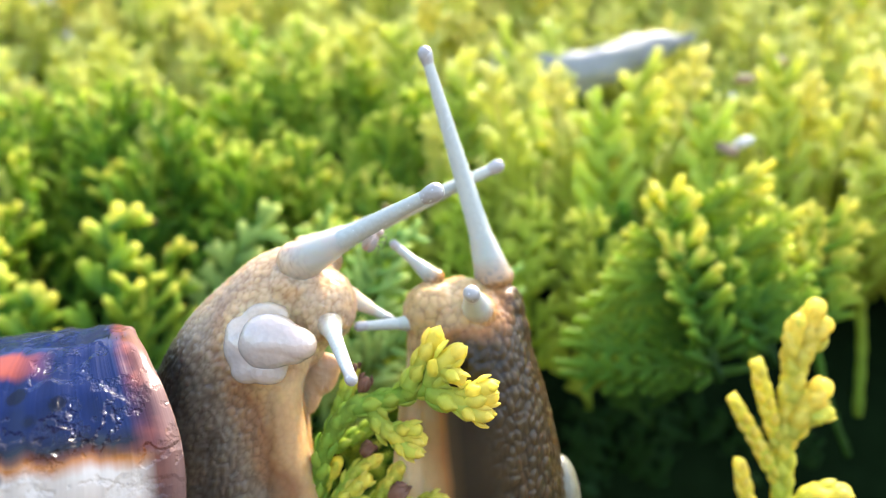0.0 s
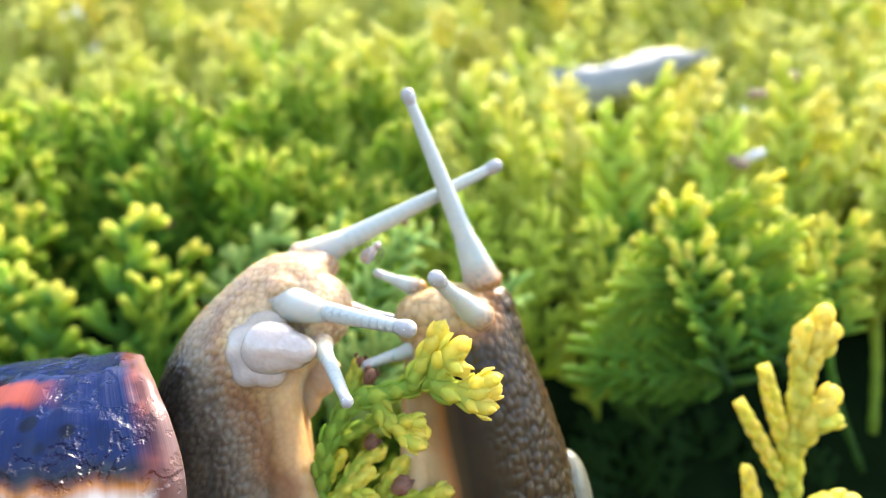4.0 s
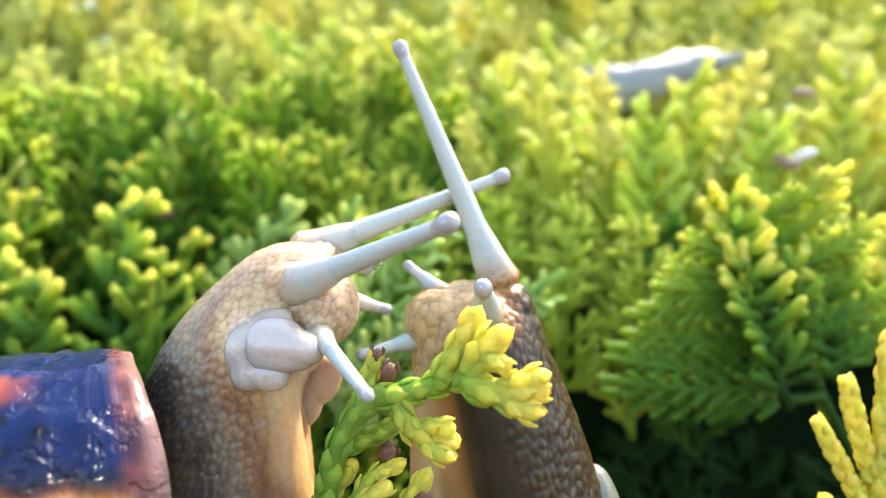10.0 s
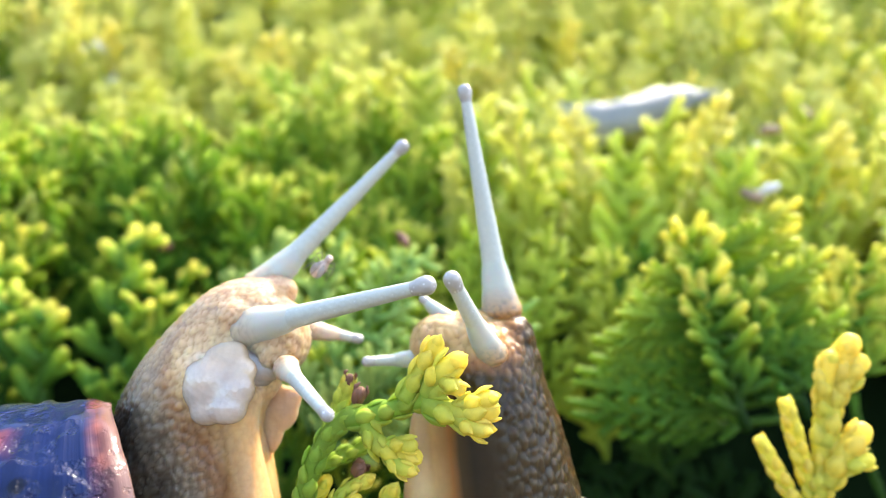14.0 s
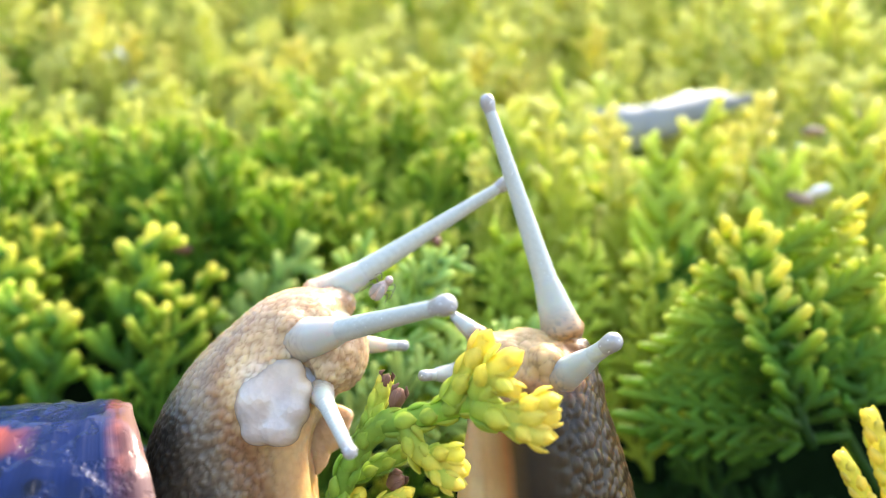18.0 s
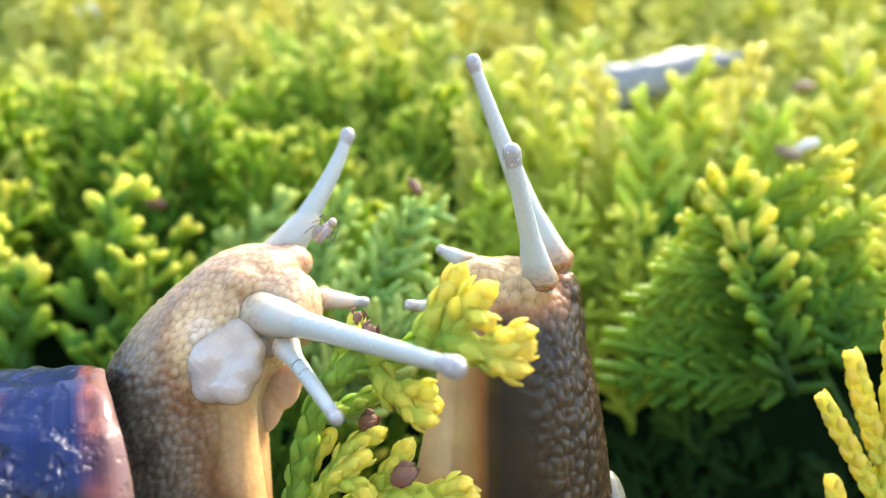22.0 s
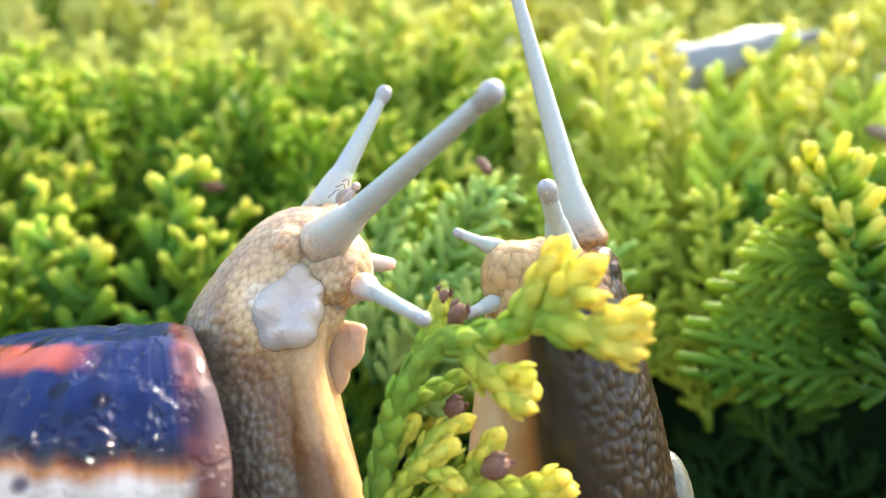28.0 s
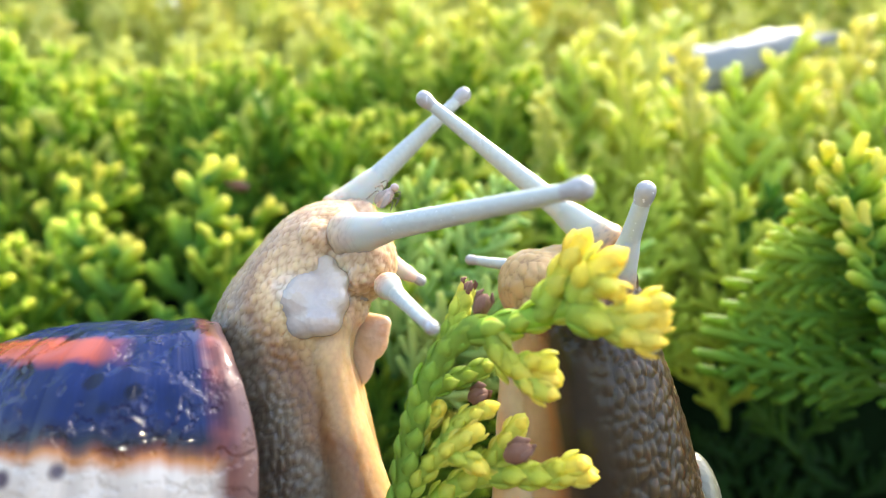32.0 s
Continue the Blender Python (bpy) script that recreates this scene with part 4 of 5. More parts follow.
def left_snail():
    s = tagged(new("snail"), "pale brown snail with a dark banded shell rearing up", "snail", "snails")
    trunk = smooth_line([(-6.2, 1, -36, 7.4), (-6.4, 0.6, -25, 6.9), (-6.6, 0.2, -17, 6.3), (-6.6, 0, -11.8, 5.9), (-5.6, -0.3, -8.4, 5.2), (-3.5, -0.5, -5.4, 4.55), (-1.4, -0.5, -3.4, 4.0), (0.7, -0.8, -3.7, 2.9)], 6)
    pieces = [tube(trunk, 28, 0.92), ball(0.9, -0.9, -4.2, 2.4, 3.0, 2.9), ball(1.6, -1.2, -4.0, 1.5, 2.2, 2.2), ball(-1.6, -2.6, -2.6, 1.7, 1.8, 1.6), ball(0.0, 1.1, -0.7, 1.9, 1.9, 1.5), ball(0.9, -2.6, -5.4, 1.1, 1.3, 1.3), ball(-1.2, -1.0, -6.8, 2.2, 2.5, 2.4)]
    # the rim of the sole, towards the other snail
    pieces.append(tube(smooth_line([(0.2, -2.5, -33, 3.6), (-1.0, -2.4, -22, 2.6), (-1.9, -2.4, -14, 1.8), (-1.7, -2.6, -10, 1.3), (-0.6, -2.4, -7.4, 1.0)], 6), 16))

    def tone_of(p):
        low = fade(-p[2] - 0.5 * min(0.0, p[0] + 5), 4.5, 10)
        # left-dark pigment; shade lower down and along the orange-brown band is painted in
        neck = float(np.interp(p[0] - 0.4 * max(0.0, -p[2] - 11), (-9.6, -7.6, -6.4, -5.5, -4.7, -3.2, -1.9, 0), (1.0, 0.95, 0.86, 0.7, 0.5, 0.38, 0.24, 0.07))) + 0.1 * noise.noise(Vector(p) * 0.35)
        white = 0.95 * math.exp(-((p[0] + 3.6) ** 2 + (p[2] + 5.6) ** 2) / 11.0) * fade(-p[1], 1.5, 3.5)
        cap = math.exp(-((p[0] + 0.8) ** 2 + (p[2] + 0.6) ** 2) / 7.0) * fade(p[1], -3.5, 0)
        return min(1.0, max(0.0, neck * (1 - white))), (1 - low) * (1 - white), cap

    def smooth_of(p):
        return (1.0 + 0.7 * fade(-p[2], 3, 7)) * (1.0 - 0.75 * fade(p[0], -4.5, -1.8) * fade(-p[2], 6.5, 9))
    snail_body(s, pieces, tone_of, skin_pale, 0.48, 0.1, smooth_of, 1.2)
    lobe = [ball(-4.2, -4.8, -7.2, 2.0, 1.2, 2.1), ball(-3.0, -5.1, -8.7, 1.4, 1.1, 1.1), ball(-5.2, -4.4, -6.4, 1.1, 1.0, 1.4), ball(-2.6, -4.9, -7.6, 1.5, 1.0, 1.3), ball(-4.4, -4.9, -8.6, 1.3, 1.1, 1.1), ball(-2.2, -4.6, -6.3, 1.2, 0.9, 1.0), ball(-3.4, -4.2, -5.2, 1.7, 1.0, 1.2)]
    co, no, faces = melted(lobe, 0.14, 26)
    co = np.array([p + q * 0.1 * noise.noise(Vector(p) * 0.7) for p, q in zip(co, no)])
    lobe = part("flesh_lobe", mesh_of("flesh_lobe", co, faces, flesh_white, blend=[fade(-p[1], 4.5, 5.7) * fade(-p[2], 4.8, 7.4) for p in co]), s, label="glossy white lobe of swollen flesh")
    lump = [ball(-2.7, -5.4, -6.3, 2.2, 1.5, 2.0), ball(-1.1, -5.3, -6.6, 1.6, 1.2, 1.4)]
    co, no, faces = melted(lump, 0.14, 24)
    # a fold winds across it
    co = np.array([p - q * 0.08 * math.exp(-((p[2] + 7.3 + 0.5 * math.sin(p[0] + 1)) / 0.3) ** 2) * fade(p[0], -4.5, -3) + q * 0.12 * noise.noise(Vector(p) * 0.7) for p, q in zip(co, no)])
    fl = part("everted_flesh", mesh_of("everted_flesh", co, faces, flesh_white, blend=[fade(-p[1], 4.6, 5.8) for p in co]), s, label="smooth white bubble of swollen flesh on the neck")
    flap, no, faces = melted([ball(-0.9, 0.6, -10.4, 1.4, 0.55, 2.6), ball(0.1, 0.5, -9.6, 1.6, 0.5, 1.8), ball(0.8, 0.45, -9.1, 1.1, 0.4, 1.1), ball(1.3, 0.45, -8.8, 0.7, 0.35, 0.6)], 0.11, 8)
    part("foot_flap", mesh_of("foot_flap", flap, faces, flesh_cream), s, label="cream fold of the foot")
    sh = shell(s, Matrix.Identity(4))
    return s, sh, fl, lobe


def right_snail():
    s = tagged(new("snail"), "dark brown snail rearing up, its cream foot in front", "snail", "snails")
    trunk = smooth_line([(1.5, 1.5, -36, 7.5), (0.5, 1, -26, 7.0), (-0.4, 0.6, -18, 6.5), (-1.1, 0.3, -11.8, 5.9), (-1.9, 0, -6.6, 5.1), (-2.4, 0, -3.6, 4.4), (-2.6, 0, -1.6, 3.0)], 6)
    pieces = [tube(trunk, 28, 0.92), ball(-4.6, -0.8, -3.0, 2.6, 2.9, 2.3), ball(-5.9, -1.1, -3.4, 1.3, 2.1, 1.9), ball(0.1, 0.1, -1.0, 1.35, 1.4, 1.7), ball(0.7, 0.1, -3.2, 2.0, 2.5, 2.4), ball(0.7, 0.2, -5.4, 2.5, 3.1, 3.2), ball(-2.6, -0.2, -2.6, 2.6, 2.7, 2.2), ball(-1.5, -2.9, -3.0, 1.6, 1.5, 1.5)]
    pieces.append(tube(smooth_line([(-6.4, -1.6, -32, 2.4), (-6.6, -1.8, -22, 1.9), (-6.3, -1.8, -14, 1.5), (-6.0, -1.6, -9, 1.2), (-5.6, -1.4, -6, 0.8)], 6), 16))

    def tone_of(p):
        # brown back; the dark middle's shading and the front's orange glow are painted in
        across = float(np.interp(p[0] - 0.08 * (-p[2] - 5), (-7.2, -5.8, -4.6, -3.0, -1.0, 1.0, 4), (0.0, 0.14, 0.36, 0.92, 0.8, 0.62, 0.7)))
        head = fade(p[2], -6.5, -3.5)
        snout = 0.2 + 0.5 * fade(p[0], -1.2, 2.6)
        return min(1.0, max(0.0, snout * head + (across + 0.08 * noise.noise(Vector(p) * 0.35)) * (1 - head))), 0.0, 0.0

    def smooth_of(p):
        snout = fade(p[2], -6.5, -4.5) * (1 - fade(p[0], -1.0, 1.6))
        return (1.0 - 0.92 * fade(-p[0] - 0.1 * p[2], 0.4, 2.4) * fade(-p[2], 5.5, 8)) * (1 - 0.35 * snout)
    snail_body(s, pieces, tone_of, skin_brown, 0.62, 0.17, smooth_of, 1.5)
    fl, no, faces = melted([ball(5.6, 0.5, -19.5, 1.8, 2.2, 4.5), ball(6.6, 1.0, -24, 2.2, 2.4, 4.5)], 0.25, 6)
    part("foot_edge", mesh_of("foot_edge", fl, faces, flesh_dull), s, label="pale translucent edge of the foot")
    return s


def insect():
    def grown(v):
        return [(1.15 * x, 1.15 * y, 1.15 * z) for x, y, z in v]
    ob = tagged(new("insect"), "tiny pale dead insect stuck to a tentacle", "insect")
    v, f = tube(smooth_line([(-0.1, 0, -0.85, 0.12), (-0.05, 0, -0.5, 0.36), (0, 0, -0.1, 0.42), (0.05, -0.05, 0.3, 0.3), (0.1, -0.1, 0.5, 0.2)], 4), 12)
    v = [tuple(np.array(p) * (1 + 0.06 * math.sin(p[2] * 28))) for p in v]
    part("abdomen", mesh_of("abdomen", grown(v), f, insect_skin), ob)
    v, f = ball(0.12, -0.1, 0.72, 0.28, 0.28, 0.26, 8, 10)
    part("head", mesh_of("head", grown(v), f, insect_skin), ob)
    rng = random.Random(3)
    for sx in (-1, 1):
        v, f = tube(smooth_line([(sx * 0.1, -0.3, 0.3, 0.05), (sx * 0.25, -0.42, -0.1, 0.2), (sx * 0.27, -0.4, -0.5, 0.18), (sx * 0.2, -0.35, -0.8, 0.04)], 4), 10, 0.12)
        part("wing", mesh_of("wing", grown(v), f, insect_wing), ob)
    for k in range(6):
        sx = -1 if k % 2 else 1
        a = -0.4 + 0.4 * (k // 2)
        knee = (sx * (0.55 + rng.uniform(0, 0.2)), rng.uniform(-0.4, 0.0), a + 0.35)
        v, f = tube(smooth_line([(sx * 0.3, 0, a, 0.035), (*knee, 0.03), (sx * (0.7 + rng.uniform(0, 0.2)), rng.uniform(-0.4, 0.1), a + rng.uniform(-0.7, 0.1), 0.025)], 4), 5)
        part("leg", mesh_of("leg", grown(v), f, insect_leg), ob)
    return ob


def withered_leaf():
    """A long curled pale leaf lying on the hedge behind the snails."""
    verts, faces = [], []
    n, w = 40, 10
    line = smooth_line([(2, 128, 38, 0.8), (8, 125, 40, 3.0), (14, 122, 38.5, 4.8), (22, 119, 37, 5.4), (30, 118, 38, 4.4), (40, 120, 42.5, 3.8), (54, 126, 48, 0.6)], 8)
    for i, (x, y, z, r) in enumerate(line):
        for k in range(w + 1):
            a = -1.3 + 2.6 * k / w
            verts.append((x + 0.3 * math.sin(a * 3 + i), y - r * math.cos(a) * 0.7, z + r * math.sin(a) - 1.5 + 1.6 * noise.noise(Vector((i * 0.22, k * 0.3, 0)))))
    for i in range(len(line) - 1):
        for k in range(w):
            a = i * (w + 1) + k
            faces.append((a, a + w + 1, a + w + 2, a + 1))
    me = mesh_of("withered_leaf", [(x, y, z + 900) for x, y, z in verts], faces, dry_leaf)
    ob = tagged(new("withered_leaf", me), "long curled pale grey withered leaf lying on the hedge", "leaf")
    mod = ob.modifiers.new("thick", "SOLIDIFY")
    mod.thickness = 0.0008


snail_a, shell_a, flesh_a, lobe_a = left_snail()
far_a = tentacle(snail_a, skin_pale, 26, 19.8, 1.3, 0.44, 0.6, "pale translucent eye tentacle")
near_a = tentacle(snail_a, skin_pale, 20, 18.5, 1.3, 0.45, 0.62, "pale translucent eye tentacle")
low_a = tentacle(snail_a, skin_pale, 8, 6.6, 0.72, 0.36, 0.4, "short feeler tentacle", False)
low_b = tentacle(snail_a, skin_pale, 7, 5.4, 0.68, 0.36, 0.4, "short feeler tentacle", False)
snail_b = right_snail()
far_b = tentacle(snail_b, skin_brown, 24, 20.2, 1.3, 0.42, 0.58, "tall pale eye tentacle")
near_b = tentacle(snail_b, skin_brown, 14, 11.0, 1.0, 0.5, 0.62, "pale eye tentacle")
feel_b = tentacle(snail_b, skin_brown, 7, 6.0, 0.68, 0.34, 0.38, "short feeler tentacle", False)
feel_c = tentacle(snail_b, skin_brown, 7, 6.6, 0.7, 0.36, 0.4, "short feeler tentacle", False)
bug = insect()
withered_leaf()
centre_twig()
side_twig()
random_sprays()


def bow(a, m, b, f):
    """A place and a way on the arc from a over m to b."""
    c = 2 * m - (a + b) / 2
    return (1 - f) ** 2 * a + 2 * f * (1 - f) * c + f * f * b, ((1 - f) * (c - a) + f * (b - c)).normalized()


def slide(links, rows, lift=0.5):
    """Keys a tentacle's links along the arcs: rows of seconds and base, middle, end in the snail's space; lift: how far the cone at its root stands out."""
    n = len(links) - 1
    for k, link in enumerate(links):
        keys = []
        for t, *v in rows:
            a, m, b = (Vector(v[i:i + 3]) / 1000 for i in (0, 3, 6)) if len(v) == 9 else (Vector(v[:3]) / 1000, (Vector(v[:3]) + Vector(v[3:])) / 2000, Vector(v[3:]) / 1000)
            a = a - (m - a).normalized() * 0.0008
            p, way = bow(a, m, b, (k + 0.4) / n if k < n else 1.0)
            if k == 0:
                p = p + way * lift / 1000
            keys.append((t, Matrix.Translation(p) @ way.to_track_quat("Z", "Y").to_matrix().to_4x4()))
        walk(link, keys)


def motions():
    left_snail_rows = [
        (0,-9.95,45.01,-0.03,0), (1,-9.48,45,0.31,-0.98), (2,-10.54,45,0.48,-2.52), (3,-10.93,45,-0.04,-3.87), (5.5,-11.71,46.43,-1.96,-0.96), (6,-12.02,47,-2.07,-0.96),
        (7,-12.45,47.42,-1.67,-2.52), (8,-12.24,48.11,-1.62,-3.36), (9,-12.51,48.45,-1.64,-4.24), (10,-12.33,48.05,-1.9,-3.36), (11,-12.6,45.67,-1.69,-4.65), (11.5,-13.05,45,-1.63,-4.59),
        (12,-14.42,45,-1.89,-7.19), (12.5,-16.79,45,-1.61,-7.49), (13,-13.97,45,-1.81,-7.03), (14,-14.03,45.88,-2.09,-7.68), (15,-13.31,46.94,-2.89,-5.17), (17.5,-12.43,47.72,-3.27,-2.31),
        (18,-12.24,47.97,-3.26,-3.31), (18.5,-12.26,48.36,-3.69,-2.59), (19,-12.75,48.6,-3.69,-1.89), (19.5,-13.37,48.71,-3.72,-4.15), (20,-13.86,48.66,-4.07,-4.58),
        (21,-14.21,48.66,-4.29,-4.7), (22,-13.61,48.98,-4.49,-1.67), (23,-13.16,49.41,-4.62,-0.47), (24,-13.35,49.91,-4.85,-0.47), (24.5,-13.55,49.1,-4.7,-1.44),
        (27,-15.73,50.18,-3.97,-7.91), (28,-16.65,50.31,-3.37,-12.46), (29,-17.61,50.04,-3.07,-16.04), (30,-16.78,49.7,-3.08,-13.63), (31,-16.71,49.55,-2.97,-13.05),
        (32,-16.59,49.64,-3.37,-12.48),
    ]
    left_lf = [
        (0,-0.33,1.5,0,7.02,2.25,3.52,14.37,3,7.05), (1,-0.33,1.5,0.01,8.02,2.25,1.77,16.36,3,3.52), (2,-0.36,1.5,0.03,7.34,2.25,3.2,15.04,3,6.37),
        (3,-0.38,1.5,0.06,7.48,2.25,3.05,15.33,3,6.04), (5.5,-0.42,1.5,0.05,7.15,2.25,5.42,14.73,3,10.79), (6,-0.42,1.5,0.06,7.24,2.25,5.65,14.91,3,11.25),
        (7,-0.43,1.5,0.09,6.39,2.25,5.22,13.22,3,10.36), (8,-0.4,1.5,0.12,6.25,2.25,3.72,12.9,3,7.31), (9,-0.39,1.5,0.14,5.95,2.25,2.85,12.29,3,5.57),
        (10,-0.39,1.5,0.12,6.8,2.25,2.89,13.99,3,5.66), (11,-0.38,1.5,0.06,7.69,2.25,1.92,15.76,3,3.78), (11.5,-0.36,1.5,0.06,6.98,2.3,2.94,8.72,3,7.94),
        (12,-0.38,1.5,0.09,5.36,2.3,4.36,2.11,3,9.68), (12.5,-0.46,1.5,0.11,3.99,2.3,4.34,5.23,3,11.89), (13,-0.49,1.5,0.11,3.7,2.3,5.36,6.48,3,12.33),
        (14,-0.51,1.5,0.14,5.25,2.25,5.36,11.02,3,10.59), (15,-0.47,1.5,0.14,5.61,2.25,5.06,11.69,3,9.98), (17.5,-0.39,1.5,0.1,6.16,2.25,4.35,12.72,3,8.59),
        (18,-0.4,1.5,0.11,6.52,2.25,4.47,13.43,3,8.83), (18.5,-0.41,1.5,0.1,2.19,2.3,2.25,5.16,3,4.11), (19,-0.42,1.5,0.1,0.59,2.3,2.14,1.03,3,3.57),
        (19.5,-0.45,1.5,0.12,1.14,2.3,3.41,-0.5,3,5.01), (20,-0.49,1.5,0.11,1.36,2.3,4.25,-0.47,3,6.62), (21,-0.52,1.5,0.11,1.41,2.3,4.24,2.9,3,8.15),
        (22,-0.5,1.5,0.14,2.12,2.3,4.85,3.78,3,9.53), (23,-0.5,1.5,0.13,2.65,2.3,4.63,5.34,3,9.31), (24,-0.51,1.5,0.11,3.67,2.25,4.67,7.86,3,9.23),
        (24.5,-0.48,1.5,0.12,3.68,2.25,5.04,7.83,3,9.96), (27,-0.51,1.5,0.24,2.79,2.25,4.9,6.09,3,9.56), (28,-0.45,1.5,0.32,2.4,2.25,4.66,5.25,3,9),
        (29,-0.41,1.5,0.37,2.9,2.25,3.71,6.21,3,7.05), (30,-0.39,1.5,0.35,3.24,2.25,3.71,6.87,3,7.08), (31,-0.4,1.5,0.35,3.45,2.25,3.88,7.31,3,7.41),
        (32,-0.41,1.5,0.34,4.54,2.25,4.07,9.48,3,7.8),
    ]
    left_ln = [
        (0,-1.61,-2.2,-1.26,3.88,-5.1,1.28,9.38,-8.01,3.81), (1,-1.92,-2.2,-2.09,3.9,-5.1,-1.6,9.72,-8,-1.11), (2,-1.46,-2.2,-2.72,4.07,-5.1,-1.38,9.6,-8,-0.05),
        (3,-2,-2.2,-3,3.73,-5.1,-3.19,9.46,-8,-3.37), (5.5,-2.97,-2.2,-3.57,1.69,-5.82,-5.31,6.34,-9.43,-7.06), (6,-2.72,-2.2,-3.73,2.48,-6.1,-6.1,7.67,-10,-8.47),
        (7,-2.37,-2.2,-3.69,4.26,-6.31,-4.15,10.88,-10.42,-4.61), (8,-1.41,-2.2,-2.9,5.09,-6.65,-2.66,11.59,-11.11,-2.42), (9,-1.64,-2.2,-2.86,6.07,-6.83,-2.5,13.78,-11.45,-2.14),
        (10,-1.41,-2.2,-2.89,4.33,-6.63,-1.25,10.08,-11.05,0.39), (11,-2.06,-2.2,-3.49,4.06,-5.43,-3.24,10.17,-8.67,-2.99), (11.5,-1.82,-2.2,-3.33,4.19,-5.1,-3.14,10.19,-8,-2.95),
        (12,-1.13,-2.2,-3.11,5.55,-5.1,-2.75,12.23,-8,-2.39), (12.5,-1.55,-2.2,-3.41,5.69,-5.1,-2.39,12.93,-8,-1.36), (13,-1.8,-2.2,-3.36,5.21,-5.1,-2,12.23,-8,-0.64),
        (14,-1.74,-2.2,-3.49,5.52,-5.54,-2.7,12.79,-8.88,-1.92), (15,-1.82,-2.2,-3.12,5.48,-6.07,-4.21,12.78,-9.94,-5.3), (17.5,-1.12,-2.2,-3.31,5.06,-6.46,-2.18,11.25,-10.72,-1.05),
        (18,-1.73,-2.2,-3.46,3.83,-6.59,-2.49,9.39,-10.97,-1.51), (18.5,-1.86,-2.2,-3.52,3.7,-6.78,-2.85,9.25,-11.36,-2.17), (19,-1.97,-2.2,-3.67,3.64,-6.9,-3.28,9.24,-11.6,-2.9),
        (19.5,-1.64,-2.2,-3.96,4.6,-6.96,-3.97,10.83,-11.71,-3.99), (20,-1.41,-2.2,-3.92,5.5,-6.93,-4.11,12.4,-11.66,-4.3), (21,-0.78,-2.2,-3.95,5.97,-6.93,-4.93,12.73,-11.66,-5.92),
        (22,-1.03,-2.2,-4.28,5.92,-7.09,-5.53,12.88,-11.98,-6.78), (23,-1.12,-2.2,-4.25,5.97,-7.3,-5.52,13.05,-12.41,-6.78), (24,-0.49,-2.2,-4.33,6.58,-7.55,-5.32,13.64,-12.91,-6.31),
        (24.5,-0.26,-2.2,-4.61,6.64,-7.15,-5.84,13.53,-12.1,-7.06), (27,0.04,-2.2,-2.58,6.82,-7.69,-1.28,13.59,-13.18,0.01), (28,-0.07,-2.2,-2.87,6.36,-7.76,-0.77,12.79,-13.31,1.33),
        (29,0.68,-2.2,-2.16,7.42,-7.62,-1.15,14.16,-13.04,-0.15), (30,-0.09,-2.2,-2.18,6.91,-7.45,-1.36,13.91,-12.7,-0.53), (31,-0.48,-2.2,-2.32,6.93,-7.37,-2.07,14.35,-12.55,-1.83),
        (32,-0.27,-2.2,-2.54,7.35,-7.42,-3.26,14.96,-12.64,-3.98),
    ]
    left_l1 = [
        (0,1.86,-3.8,-5.44,4.4,-10.4,-7.68), (1,1.31,-3.8,-5.92,3.47,-10.4,-8.8), (2,1.53,-3.8,-6.38,4.21,-10.4,-8.76), (3,1.48,-3.8,-6.68,4.34,-10.4,-9.16), (5.5,1.84,-3.8,-7.29,4.86,-10.4,-9.38),
        (6,2.04,-3.8,-8.16,4.8,-10.4,-9.53), (7,2.45,-3.8,-5.95,6.53,-10.4,-8.17), (8,2.68,-3.8,-6.34,6.37,-10.4,-8.65), (9,2.56,-3.8,-6.34,6.33,-10.4,-8.43), (10,1.37,-3.8,-6.3,5.47,-10.4,-8.82),
        (11,1.6,-3.8,-6.67,5.38,-10.4,-8.66), (11.5,1.62,-3.8,-6.13,5.37,-10.4,-8.71), (12,1.97,-3.8,-5.84,6.21,-10.4,-8.91), (12.5,2.22,-3.8,-6.52,6.75,-10.4,-9.4), (13,2.2,-3.8,-6.47,6.54,-10.4,-8.83),
        (14,2.33,-3.8,-6.56,6.55,-10.4,-8.89), (15,1.88,-3.8,-5.98,5.83,-10.4,-8.85), (17.5,1.39,-3.8,-6.61,5,-10.4,-9.23), (18,0.78,-3.8,-6.94,4.16,-10.4,-9.22), (18.5,0.98,-3.8,-6.75,4.33,-10.4,-9.44),
        (19,1.19,-3.8,-6.65,4.61,-10.4,-9.75), (19.5,1.22,-3.8,-6.85,4.73,-10.4,-9.54), (20,1.28,-3.8,-6.64,5.25,-10.4,-8.64), (21,2.08,-3.8,-7.05,6.04,-10.4,-9), (22,1.92,-3.8,-6.76,6.68,-10.4,-9.69),
        (23,3,-3.8,-7.31,6.69,-10.4,-9.57), (24,2.84,-3.8,-7.16,6.74,-10.4,-9.41), (24.5,2.65,-3.8,-7.21,6.41,-10.4,-9.51), (27,4.1,-3.8,-6.09,8.18,-10.4,-8.32), (28,3.38,-3.8,-6.15,7.6,-10.4,-8.6),
        (29,3.66,-3.8,-6.81,7.28,-10.4,-9.34), (30,2.75,-3.8,-6.68,6.38,-10.4,-9.29), (31,2.82,-3.8,-6.86,6.22,-10.4,-9.48), (32,3.14,-3.8,-6.64,6.52,-10.4,-9.46),
    ]
